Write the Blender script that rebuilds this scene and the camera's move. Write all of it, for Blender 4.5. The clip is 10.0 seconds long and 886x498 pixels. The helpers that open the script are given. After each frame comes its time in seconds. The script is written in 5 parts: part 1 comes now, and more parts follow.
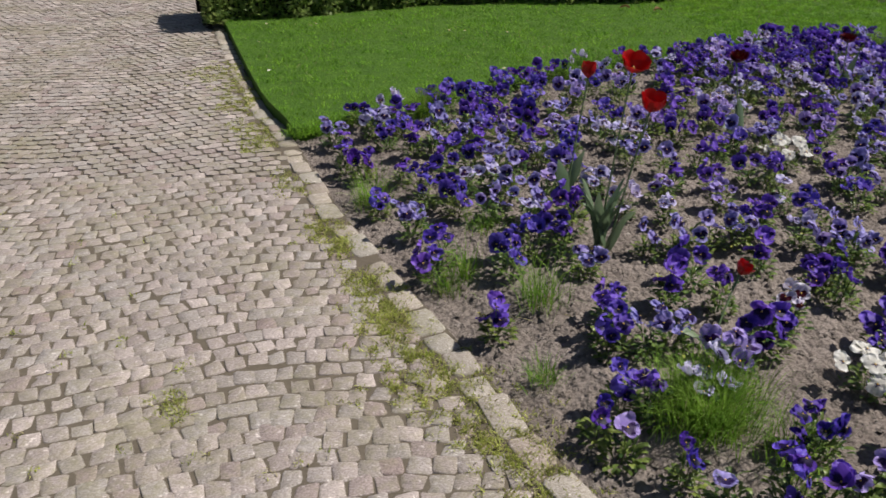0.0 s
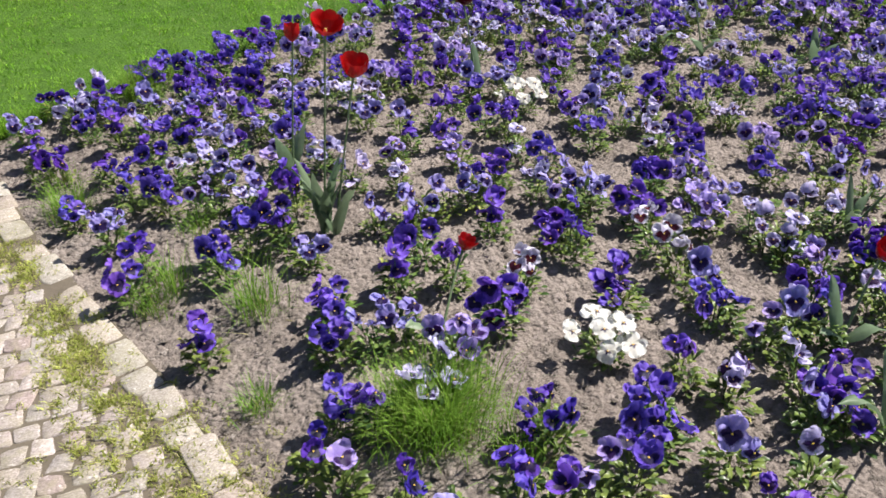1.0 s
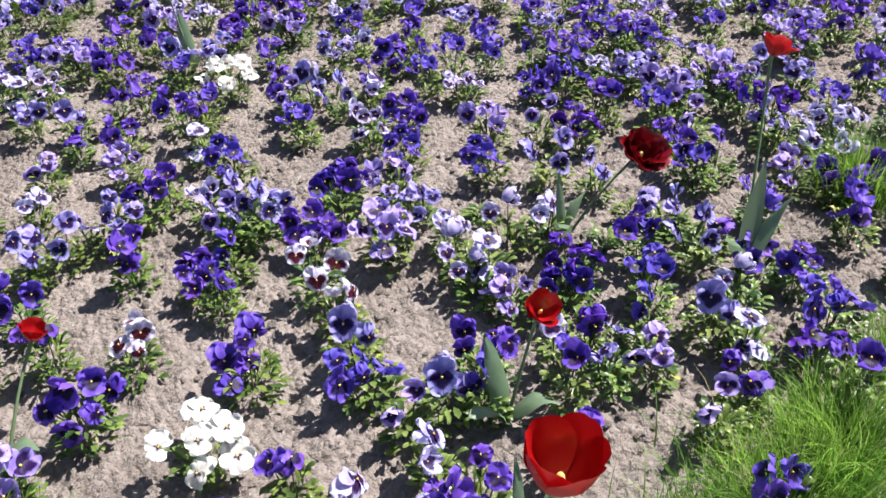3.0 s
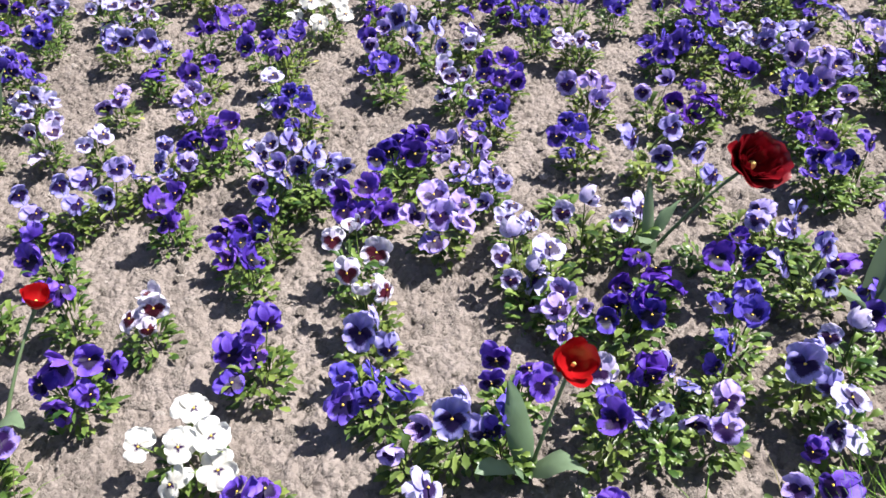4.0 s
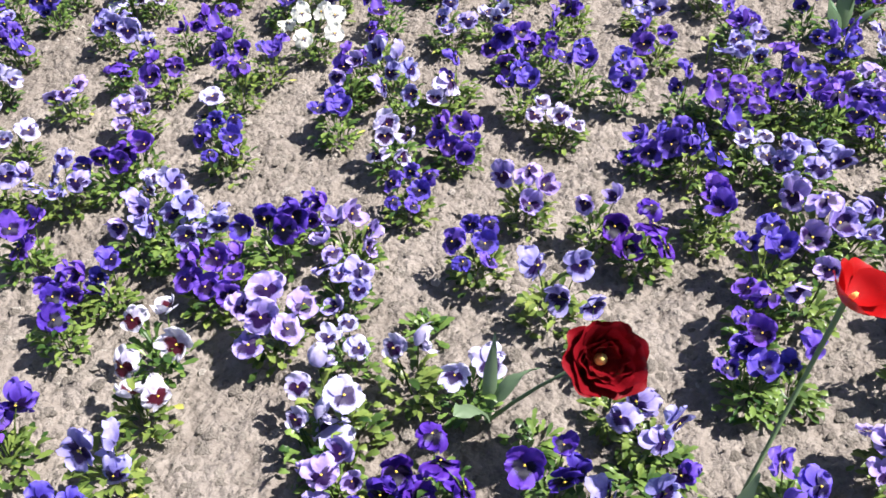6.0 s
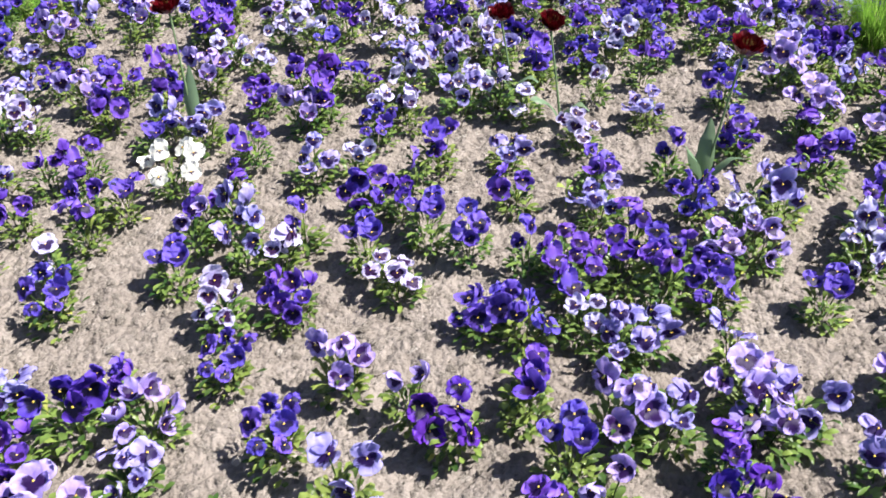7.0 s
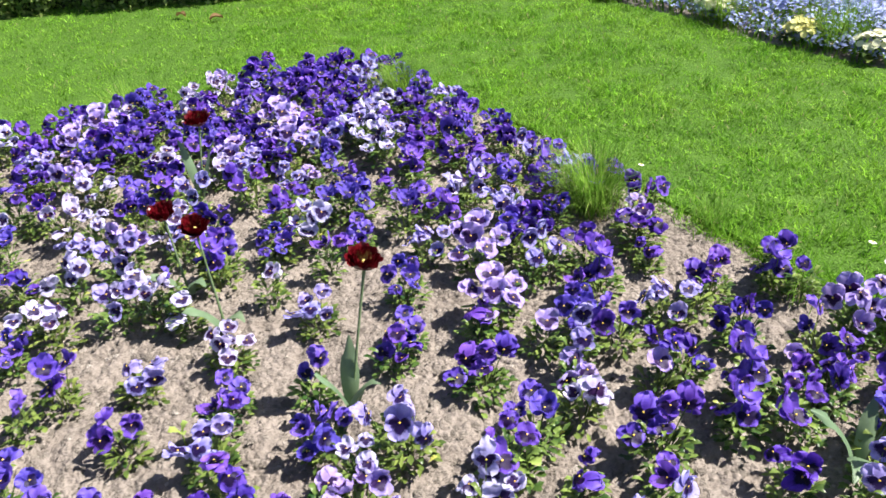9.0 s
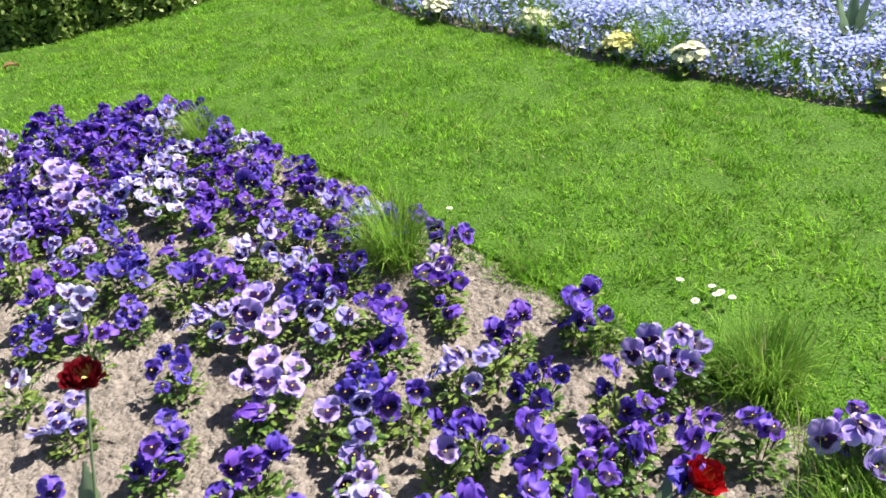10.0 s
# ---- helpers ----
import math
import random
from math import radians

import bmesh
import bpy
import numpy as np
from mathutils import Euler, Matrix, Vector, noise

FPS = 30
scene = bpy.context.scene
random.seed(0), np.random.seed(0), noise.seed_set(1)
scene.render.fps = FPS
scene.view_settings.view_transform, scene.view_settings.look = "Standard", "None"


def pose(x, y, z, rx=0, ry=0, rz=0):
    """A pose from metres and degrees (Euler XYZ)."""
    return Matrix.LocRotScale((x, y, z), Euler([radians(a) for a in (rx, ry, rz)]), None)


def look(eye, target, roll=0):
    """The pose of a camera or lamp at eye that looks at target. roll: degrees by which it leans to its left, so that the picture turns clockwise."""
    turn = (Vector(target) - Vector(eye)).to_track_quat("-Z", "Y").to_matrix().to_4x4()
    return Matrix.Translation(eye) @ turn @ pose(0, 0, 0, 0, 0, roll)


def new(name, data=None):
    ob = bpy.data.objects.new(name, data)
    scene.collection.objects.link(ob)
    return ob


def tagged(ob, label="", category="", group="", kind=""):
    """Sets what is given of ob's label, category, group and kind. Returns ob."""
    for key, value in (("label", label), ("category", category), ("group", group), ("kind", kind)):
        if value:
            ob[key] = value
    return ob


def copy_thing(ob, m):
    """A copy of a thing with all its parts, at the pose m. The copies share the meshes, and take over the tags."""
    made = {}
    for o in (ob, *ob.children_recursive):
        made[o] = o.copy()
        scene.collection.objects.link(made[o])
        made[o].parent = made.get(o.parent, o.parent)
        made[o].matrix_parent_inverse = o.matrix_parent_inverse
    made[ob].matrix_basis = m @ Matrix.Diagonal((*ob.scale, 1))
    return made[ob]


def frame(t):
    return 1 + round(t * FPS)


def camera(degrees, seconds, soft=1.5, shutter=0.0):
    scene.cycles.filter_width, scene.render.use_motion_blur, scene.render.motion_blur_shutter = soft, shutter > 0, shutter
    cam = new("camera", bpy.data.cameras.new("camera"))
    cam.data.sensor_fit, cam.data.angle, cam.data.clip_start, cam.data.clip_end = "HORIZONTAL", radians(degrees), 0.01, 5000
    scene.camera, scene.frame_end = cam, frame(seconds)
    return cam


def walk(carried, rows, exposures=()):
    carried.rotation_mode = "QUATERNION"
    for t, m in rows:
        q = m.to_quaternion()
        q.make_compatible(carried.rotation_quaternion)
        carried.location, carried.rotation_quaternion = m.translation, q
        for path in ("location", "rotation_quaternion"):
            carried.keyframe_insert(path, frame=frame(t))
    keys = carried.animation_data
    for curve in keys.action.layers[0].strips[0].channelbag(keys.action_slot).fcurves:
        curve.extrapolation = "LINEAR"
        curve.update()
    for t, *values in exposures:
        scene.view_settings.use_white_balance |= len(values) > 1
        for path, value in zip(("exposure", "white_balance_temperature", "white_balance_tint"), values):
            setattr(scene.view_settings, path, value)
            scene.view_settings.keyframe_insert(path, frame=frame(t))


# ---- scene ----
cam = camera(55.7, 10.0, soft=1.5, shutter=0.12)
PATH = [
    (0, (0.019, -0.112, 1.342), (0.068, 1.675, 0.446), -0.1),
    (0.5, (0.17, 0.032, 1.351), (0.457, 1.761, 0.388), -0.9),
    (1, (0.365, 0.164, 1.316), (0.824, 1.825, 0.302), -2.0),
    (1.5, (0.637, 0.246, 1.321), (1.153, 1.852, 0.246), -3.2),
    (2, (0.871, 0.322, 1.297), (1.469, 1.879, 0.194), -3.4),
    (2.5, (1.047, 0.407, 1.288), (1.696, 1.915, 0.147), -3.0),
    (2.7, (1.112, 0.426, 1.305), (1.755, 1.923, 0.144), -3.4),
    (3.8, (1.451, 0.644, 1.264), (1.736, 2.154, -0.016), -5.7),
    (4, (1.502, 0.687, 1.258), (1.706, 2.186, -0.05), -6.0),
    (4.5, (1.629, 0.799, 1.253), (1.716, 2.296, -0.07), -5.5),
    (5, (1.771, 0.939, 1.258), (1.78, 2.45, -0.052), -3.6),
    (5.2, (1.855, 0.976, 1.252), (1.802, 2.49, -0.055), -3.7),
    (6.3, (2.292, 1.108, 1.261), (2.045, 2.551, -0.102), -5.2),
    (6.5, (2.356, 1.154, 1.282), (2.123, 2.63, -0.048), -4.6),
    (7, (2.54, 1.293, 1.362), (2.323, 2.845, 0.119), -3.7),
    (7.5, (2.759, 1.397, 1.389), (2.491, 3.007, 0.233), -4.6),
    (8, (3.006, 1.497, 1.399), (2.686, 3.14, 0.304), -5.8),
    (8.5, (3.178, 1.589, 1.403), (2.954, 3.27, 0.343), -5.1),
    (9, (3.323, 1.753, 1.412), (3.224, 3.445, 0.349), -5.2),
    (9.5, (3.445, 1.892, 1.407), (3.472, 3.573, 0.325), -5.4),
    (10, (3.649, 2.014, 1.394), (3.784, 3.702, 0.33), -6.3),
]
EXPOSURES = [(0.0, -0.15, 6600, 13), (0.5, 0.24, 6600, 13), (1.0, 0.67, 6550, 13), (2.5, 0.97, 6350, 14), (4.5, 1.09, 6300, 13), (6.5, 1.13, 6330, 10), (8.0, 1.14, 6480, 10), (10.0, 1.15, 6700, 9)]
walk(cam, [(t, look(eye, target, roll)) for t, eye, target, roll in PATH], EXPOSURES)

# ---- world and sun ----
SUN_ELEVATION, SUN_AZIMUTH = 54.0, 8.0  # azimuth: degrees from +x towards +y
world = bpy.data.worlds.new("sky")
scene.world = world
world.use_nodes = True
wn = world.node_tree.nodes
sky = wn.new("ShaderNodeTexSky")
sky.sky_type, sky.sun_disc = "NISHITA", False
sky.sun_elevation, sky.sun_rotation = radians(SUN_ELEVATION), radians(90 - SUN_AZIMUTH)
wn["Background"].inputs["Strength"].default_value = 0.050
world.node_tree.links.new(sky.outputs["Color"], wn["Background"].inputs["Color"])
sun = new("sun", bpy.data.lights.new("sun", "SUN"))
sun.data.energy, sun.data.angle, sun.data.color = 4.95, radians(0.53), (1.0, 0.96, 0.89)
_e, _a = radians(SUN_ELEVATION), radians(SUN_AZIMUTH)
_way = Vector((math.cos(_e) * math.cos(_a), math.cos(_e) * math.sin(_a), math.sin(_e)))
sun.matrix_world = look(_way * 30, (0, 0, 0))

rng = random.Random(7)


# ---- materials ----
class Nodes:
    """Short way to wire a node material."""

    def __init__(self, name):
        self.mat = bpy.data.materials.new(name)
        self.mat.use_nodes = True
        self.tree = self.mat.node_tree
        self.bsdf = self.tree.nodes["Principled BSDF"]
        self.out = self.tree.nodes["Material Output"]

    def add(self, kind, **values):
        n = self.tree.nodes.new("ShaderNode" + kind)
        for key, value in values.items():
            setattr(n, key, value)
        return n

    def link(self, a, b):
        self.tree.links.new(a, b)

    def put(self, socket, value):
        if isinstance(value, bpy.types.NodeSocket):
            self.link(value, socket)
        else:
            socket.default_value = value

    def coords(self, which="Object"):
        return self.add("TexCoord").outputs[which]

    def noise(self, vector, scale, detail=4.0, rough=0.55):
        n = self.add("TexNoise")
        self.link(vector, n.inputs["Vector"])
        n.inputs["Scale"].default_value, n.inputs["Detail"].default_value, n.inputs["Roughness"].default_value = scale, detail, rough
        return n.outputs["Fac"]

    def voronoi(self, vector, scale, feature="F1"):
        n = self.add("TexVoronoi", feature=feature)
        self.link(vector, n.inputs["Vector"])
        n.inputs["Scale"].default_value = scale
        return n.outputs["Distance"]

    def ramp(self, fac, stops):
        n = self.add("ValToRGB")
        self.link(fac, n.inputs["Fac"])
        e = n.color_ramp.elements
        while len(e) < len(stops):
            e.new(0.5)
        for el, (p, c) in zip(e, stops):
            el.position, el.color = p, (*c, 1) if len(c) == 3 else c
        return n.outputs["Color"]

    def mix(self, fac, a, b, blend="MIX"):
        n = self.add("Mix", data_type="RGBA", blend_type=blend)
        for socket, value in zip((n.inputs[0], n.inputs[6], n.inputs[7]), (fac, a, b)):
            self.put(socket, (*value, 1) if isinstance(value, tuple) and len(value) == 3 else value)
        return n.outputs[2]

    def maths(self, op, a, b=0.0, c=0.0):
        n = self.add("Math", operation=op)
        for socket, value in zip(n.inputs, (a, b, c)):
            self.put(socket, value)
        return n.outputs[0]

    def hsv(self, colour, hue=0.5, sat=1.0, val=1.0):
        n = self.add("HueSaturation")
        for key, value in (("Hue", hue), ("Saturation", sat), ("Value", val), ("Color", colour)):
            self.put(n.inputs[key], value)
        return n.outputs["Color"]

    def bump(self, height, strength=0.5, distance=0.01):
        n = self.add("Bump")
        n.inputs["Strength"].default_value, n.inputs["Distance"].default_value = strength, distance
        self.link(height, n.inputs["Height"])
        self.link(n.outputs["Normal"], self.bsdf.inputs["Normal"])

    def done(self, colour, rough=0.7, through_light=0.0, specular=0.4):
        self.put(self.bsdf.inputs["Base Color"], (*colour, 1) if isinstance(colour, tuple) else colour)
        self.put(self.bsdf.inputs["Roughness"], rough)
        self.bsdf.inputs["Specular IOR Level"].default_value = specular
        if through_light:
            t = self.add("BsdfTranslucent")
            self.put(t.inputs["Color"], (*colour, 1) if isinstance(colour, tuple) else colour)
            m = self.add("MixShader")
            m.inputs[0].default_value = through_light
            self.link(self.bsdf.outputs[0], m.inputs[1])
            self.link(t.outputs[0], m.inputs[2])
            self.link(m.outputs[0], self.out.inputs["Surface"])
        return self.mat


def petal_material(name, main, edge, blotch, blotch_size, spread, through_light=0.28):
    """A pansy's petals: fine veins run outwards, the lower petals carry a dark whiskered blotch at the throat."""
    n = Nodes(name)
    at = n.coords()
    sep = n.add("SeparateXYZ")
    n.link(at, sep.inputs[0])
    flat = n.add("CombineXYZ")
    n.link(sep.outputs[0], flat.inputs[0]), n.link(sep.outputs[1], flat.inputs[1])
    length = n.add("VectorMath", operation="LENGTH")
    n.link(flat.outputs[0], length.inputs[0])
    r = n.maths("DIVIDE", length.outputs["Value"], 0.0345)
    angle = n.maths("ARCTAN2", sep.outputs[1], sep.outputs[0])
    ray = n.add("CombineXYZ")
    n.link(n.maths("MULTIPLY", angle, 7.0), ray.inputs[0])
    veins = n.noise(ray.outputs[0], 2.2, 2.0)
    chance = n.add("ObjectInfo").outputs["Random"]
    rim = n.ramp(n.maths("MULTIPLY_ADD", n.noise(at, 45.0, 2.0), 0.5, n.maths("SUBTRACT", r, 0.25)), [(0.35, (0, 0, 0)), (0.95, (1, 1, 1))])
    body = n.mix(rim, main, edge)
    body = n.mix(n.maths("MULTIPLY", n.maths("POWER", chance, 2.5), 0.35 * spread), body, edge)
    thread = n.add("CombineXYZ")
    n.link(n.maths("MULTIPLY", angle, 19.0), thread.inputs[0])
    n.link(n.maths("MULTIPLY", r, 0.8), thread.inputs[1])
    threads = n.ramp(n.noise(thread.outputs[0], 2.0, 2.0), [(0.42, (0, 0, 0)), (0.68, (1, 1, 1))])
    lines = n.maths("MULTIPLY", n.maths("MULTIPLY_ADD", threads, 0.6, n.maths("MULTIPLY", veins, 0.4)), n.maths("MAXIMUM", n.maths("SUBTRACT", 1.1, n.maths("MULTIPLY", r, 1.15)), 0.12))
    streaks = n.mix(n.maths("MULTIPLY", lines, 0.55), body, n.mix(0.45, body, blotch))
    tone = n.hsv(streaks, n.maths("MULTIPLY_ADD", chance, spread * 0.020, 0.5 - spread * 0.015), 1.0,
                 n.maths("MULTIPLY_ADD", n.noise(at, 70.0, 3.0), 0.9, 0.58))
    if blotch_size:
        lobes = n.maths("MULTIPLY_ADD", n.maths("COSINE", n.maths("MULTIPLY", angle, 4.0)), 0.07, blotch_size - 0.28)
        reach = n.maths("ADD", n.maths("MULTIPLY_ADD", threads, 0.12, n.maths("MULTIPLY", veins, 0.5)), lobes)
        spot = n.ramp(n.maths("SUBTRACT", n.maths("ADD", r, 0.5), reach), [(0.46, (1, 1, 1)), (0.53, (0, 0, 0))])
        tone = n.mix(spot, tone, blotch)
    n.bump(veins, 0.25, 0.002)
    return n.done(tone, 0.5, through_light, 0.3)


def leaf_material(name, dark, light, rough=0.45, through_light=0.25, scale=40.0, faded=0.0):
    n = Nodes(name)
    at = n.coords()
    isle = n.add("NewGeometry").outputs["Random Per Island"]
    c = n.mix(isle, dark, light)
    if faded:
        c = n.mix(n.ramp(isle, [(1 - faded, (0, 0, 0)), (1 - faded + 0.02, (1, 1, 1))]), c, (0.52, 0.54, 0.13))
    c = n.hsv(c, n.maths("MULTIPLY_ADD", n.add("ObjectInfo").outputs["Random"], 0.03, 0.485), 1.0, n.maths("MULTIPLY_ADD", n.noise(at, scale, 3.0), 0.7, 0.65))
    n.bump(n.noise(at, scale * 5), 0.2, 0.002)
    return n.done(c, rough, through_light, 0.4)


def plain_material(name, a, b, scale, rough=0.7, bump=0.3, specular=0.3, through_light=0.0):
    n = Nodes(name)
    at = n.coords()
    fine, broad = n.noise(at, scale, 6.0), n.noise(at, scale / 7, 3.0)
    c = n.mix(n.maths("MULTIPLY_ADD", broad, 0.5, n.maths("MULTIPLY", fine, 0.5)), a, b)
    n.bump(fine, bump, 0.005)
    return n.done(c, rough, through_light, specular)


def soil_material():
    n = Nodes("dry_garden_soil")
    at = n.coords()
    crumbs, fine, broad = n.noise(at, 34.0, 5.0, 0.65), n.noise(at, 170.0, 4.0, 0.7), n.noise(at, 2.4, 3.0)
    c = n.ramp(n.maths("MULTIPLY_ADD", broad, 0.30, n.maths("MULTIPLY_ADD", fine, 0.22, n.maths("MULTIPLY", crumbs, 0.48))),
               [(0.32, (0.148, 0.122, 0.105)), (0.48, (0.270, 0.231, 0.204)), (0.66, (0.382, 0.332, 0.299))])
    cells = n.voronoi(at, 62.0)
    n.bump(n.maths("SUBTRACT", n.maths("ADD", n.maths("MULTIPLY", fine, 0.35), crumbs), n.maths("MULTIPLY", cells, 0.6)), 0.9, 0.019)
    return n.done(c, 0.95, 0, 0.12)


def clod_material():
    n = Nodes("soil_clods")
    at = n.coords()
    isle = n.add("NewGeometry").outputs["Random Per Island"]
    c = n.ramp(isle, [(0.0, (0.186, 0.161, 0.140)), (0.9, (0.316, 0.276, 0.243)), (1.0, (0.46, 0.41, 0.37))])
    fine = n.noise(at, 220.0, 4.0)
    n.bump(fine, 1.0, 0.012)
    return n.done(n.hsv(c, 0.5, 1.0, n.maths("MULTIPLY_ADD", fine, 0.8, 0.6)), 0.95, 0, 0.15)


def n_tint(c, r, g, b):
    return (c[0] * r, c[1] * g, c[2] * b)


def stone_material(name, a, b, moss, per_island):
    n = Nodes(name)
    at = n.coords()
    pick = n.add("NewGeometry").outputs["Random Per Island"] if per_island else n.add("ObjectInfo").outputs["Random"]
    base = n.mix(pick, a, b)
    other = n.maths("FRACT", n.maths("MULTIPLY", pick, 37.0))
    base = n.mix(0.6, base, n.ramp(other, [(0.0, n_tint(a, 1.12, 0.94, 0.92)), (0.3, n_tint(b, 0.94, 1.0, 0.98)), (0.6, n_tint(a, 1.02, 1.02, 0.9)), (0.85, n_tint(b, 1.12, 1.08, 1.06)), (1.0, n_tint(b, 1.4, 1.36, 1.32))]))
    world_at = n.add("NewGeometry").outputs["Position"]
    specks, broad, fine = n.noise(world_at, 210.0, 3.0, 0.7), n.noise(world_at, 2.3, 4.0), n.noise(world_at, 38.0, 5.0)
    c = n.mix(n.ramp(specks, [(0.40, (0, 0, 0)), (0.62, (1, 1, 1))]), n.hsv(base, 0.5, 1.0, 0.72), n.hsv(base, 0.5, 0.8, 1.22))
    # sparse bright flecks: glints of the stone painted into its colour
    c = n.mix(n.ramp(n.noise(world_at, 95.0, 2.0, 0.5), [(0.64, (0, 0, 0)), (0.72, (1, 1, 1))]), c, n.hsv(base, 0.5, 0.6, 1.75))
    stain = n.ramp(n.maths("MULTIPLY_ADD", fine, 0.5, n.maths("MULTIPLY", broad, 0.5)), [(0.46, (0, 0, 0)), (0.66, (1, 1, 1))])
    c = n.mix(n.maths("MULTIPLY", stain, moss), c, (0.26, 0.245, 0.13))
    n.bump(n.maths("ADD", fine, n.maths("MULTIPLY", specks, 0.3)), 0.55, 0.006)
    return n.done(c, 0.8, 0, 0.35)


def lawn_material():
    n = Nodes("lawn_turf")
    at = n.add("NewGeometry").outputs["Position"]
    fine, mid, broad = n.noise(at, 120.0, 4.0), n.noise(at, 9.0, 4.0), n.noise(at, 1.1, 2.0)
    c = n.ramp(n.maths("MULTIPLY_ADD", mid, 0.5, n.maths("MULTIPLY", fine, 0.5)), [(0.3, (0.038, 0.092, 0.011)), (0.55, (0.080, 0.175, 0.020)), (0.75, (0.13, 0.24, 0.032))])
    c = n.mix(n.maths("MULTIPLY", broad, 0.4), c, (0.09, 0.175, 0.022))
    n.bump(fine, 0.8, 0.02)
    return n.done(c, 0.8, 0, 0.2)


def blade_material(name, dark, light, dry=0.0):
    n = Nodes(name)
    at = n.add("NewGeometry").outputs["Position"]
    isle = n.add("NewGeometry").outputs["Random Per Island"]
    c = n.mix(isle, dark, light)
    patch = n.ramp(n.noise(at, 1.6, 3.0), [(0.36, (0, 0, 0)), (0.64, (1, 1, 1))])
    c = n.mix(n.maths("MULTIPLY", patch, 0.45), c, n.mix(0.6, light, (0.27, 0.40, 0.05)))
    shade = n.ramp(n.noise(at, 4.5, 3.0), [(0.42, (1, 1, 1)), (0.56, (0, 0, 0))])
    c = n.mix(n.maths("MULTIPLY", shade, 0.45), c, dark)
    small = n.ramp(n.noise(at, 13.0, 3.0), [(0.40, (0, 0, 0)), (0.60, (1, 1, 1))])
    c = n.hsv(c, 0.5, 1.0, n.maths("MULTIPLY_ADD", small, 0.38, n.maths("MULTIPLY_ADD", n.maths("POWER", isle, 3.0), 0.75, 0.68)))
    if dry:
        c = n.mix(n.ramp(isle, [(1 - dry, (0, 0, 0)), (1 - dry + 0.02, (1, 1, 1))]), c, (0.45, 0.40, 0.22))
    return n.done(c, 0.6, 0.45, 0.2)


def petal_pair(name, main, edge, blotch, size, spread, through_light=0.28):
    """The two petal materials of a pansy: plain upper petals, and lower ones with the dark face."""
    return (petal_material(name + "_upper_petals", main, edge, blotch, 0.0, spread, through_light),
            petal_material(name + "_lower_petals", main, edge, blotch, size, spread, through_light))


PETALS = {
    "deep": [petal_pair("deep_violet", (0.074, 0.015, 0.29), (0.140, 0.043, 0.47), (0.007, 0.003, 0.024), 0.52, 1.0),
             petal_pair("dark_blue_violet", (0.058, 0.018, 0.28), (0.118, 0.050, 0.47), (0.006, 0.004, 0.024), 0.50, 1.0)],
    "violet": [petal_pair("violet", (0.112, 0.034, 0.42), (0.222, 0.108, 0.64), (0.014, 0.004, 0.050), 0.52, 1.0),
               petal_pair("violet_blue", (0.096, 0.042, 0.42), (0.205, 0.124, 0.66), (0.012, 0.006, 0.055), 0.49, 1.0),
               petal_pair("purple_violet", (0.112, 0.033, 0.41), (0.220, 0.105, 0.63), (0.018, 0.004, 0.052), 0.50, 1.0)],
    "lavender": [petal_pair("lavender", (0.30, 0.195, 0.62), (0.54, 0.43, 0.83), (0.026, 0.007, 0.068), 0.52, 0.9),
                 petal_pair("blue_lavender", (0.25, 0.20, 0.60), (0.47, 0.42, 0.81), (0.022, 0.009, 0.075), 0.52, 0.9)],
    "pale": [petal_pair("pale_lilac", (0.45, 0.38, 0.71), (0.70, 0.64, 0.86), (0.034, 0.009, 0.060), 0.52, 0.7),
             petal_pair("pale_blue_lilac", (0.40, 0.36, 0.71), (0.66, 0.62, 0.86), (0.028, 0.012, 0.075), 0.50, 0.7)],
    "white": [petal_pair("white", (0.76, 0.75, 0.68), (0.86, 0.86, 0.83), (0.05, 0.02, 0.09), 0.17, 0.0, 0.30)],
    "blotched": [petal_pair("lilac_white", (0.60, 0.54, 0.75), (0.78, 0.75, 0.85), (0.085, 0.010, 0.025), 0.54, 0.5)],
}
EYE_YELLOW = plain_material("pansy_eye_yellow", (0.85, 0.50, 0.04), (0.95, 0.72, 0.15), 300, 0.6)
PANSY_LEAF = leaf_material("pansy_leaves", (0.030, 0.078, 0.018), (0.262, 0.355, 0.085), 0.34, 0.33, 40.0, 0.05)
LIME_LEAF = leaf_material("lime_leaves", (0.30, 0.42, 0.09), (0.42, 0.54, 0.15), 0.5, 0.35)
TULIP_LEAF = leaf_material("tulip_leaves", (0.105, 0.180, 0.098), (0.255, 0.345, 0.205), 0.45, 0.32, 14.0)
TULIP_STEM = plain_material("tulip_stems", (0.11, 0.17, 0.08), (0.19, 0.26, 0.13), 60, 0.5)
TULIP_RED = plain_material("scarlet_tulip_petals", (0.36, 0.003, 0.005), (0.50, 0.007, 0.007), 45, 0.42, 0.15, 0.35, 0.2)
TULIP_DARK = plain_material("dark_red_tulip_petals", (0.050, 0.002, 0.005), (0.165, 0.003, 0.009), 45, 0.30, 0.3, 0.6, 0.10)
TULIP_WINE = plain_material("wine_red_tulip_petals", (0.090, 0.003, 0.008), (0.30, 0.006, 0.012), 45, 0.30, 0.3, 0.6, 0.15)
TULIP_CRIMSON = plain_material("crimson_tulip_petals", (0.28, 0.004, 0.007), (0.45, 0.008, 0.010), 45, 0.32, 0.15, 0.5, 0.15)
TULIP_HEART = plain_material("tulip_heart", (0.75, 0.55, 0.06), (0.85, 0.78, 0.35), 200, 0.6)
SOIL, CLOD = soil_material(), clod_material()
STONE = stone_material("granite_setts", (0.285, 0.240, 0.222), (0.445, 0.385, 0.360), 0.6, False)
STONE_JOINED = stone_material("granite_setts_joined", (0.285, 0.240, 0.222), (0.445, 0.385, 0.360), 0.6, True)
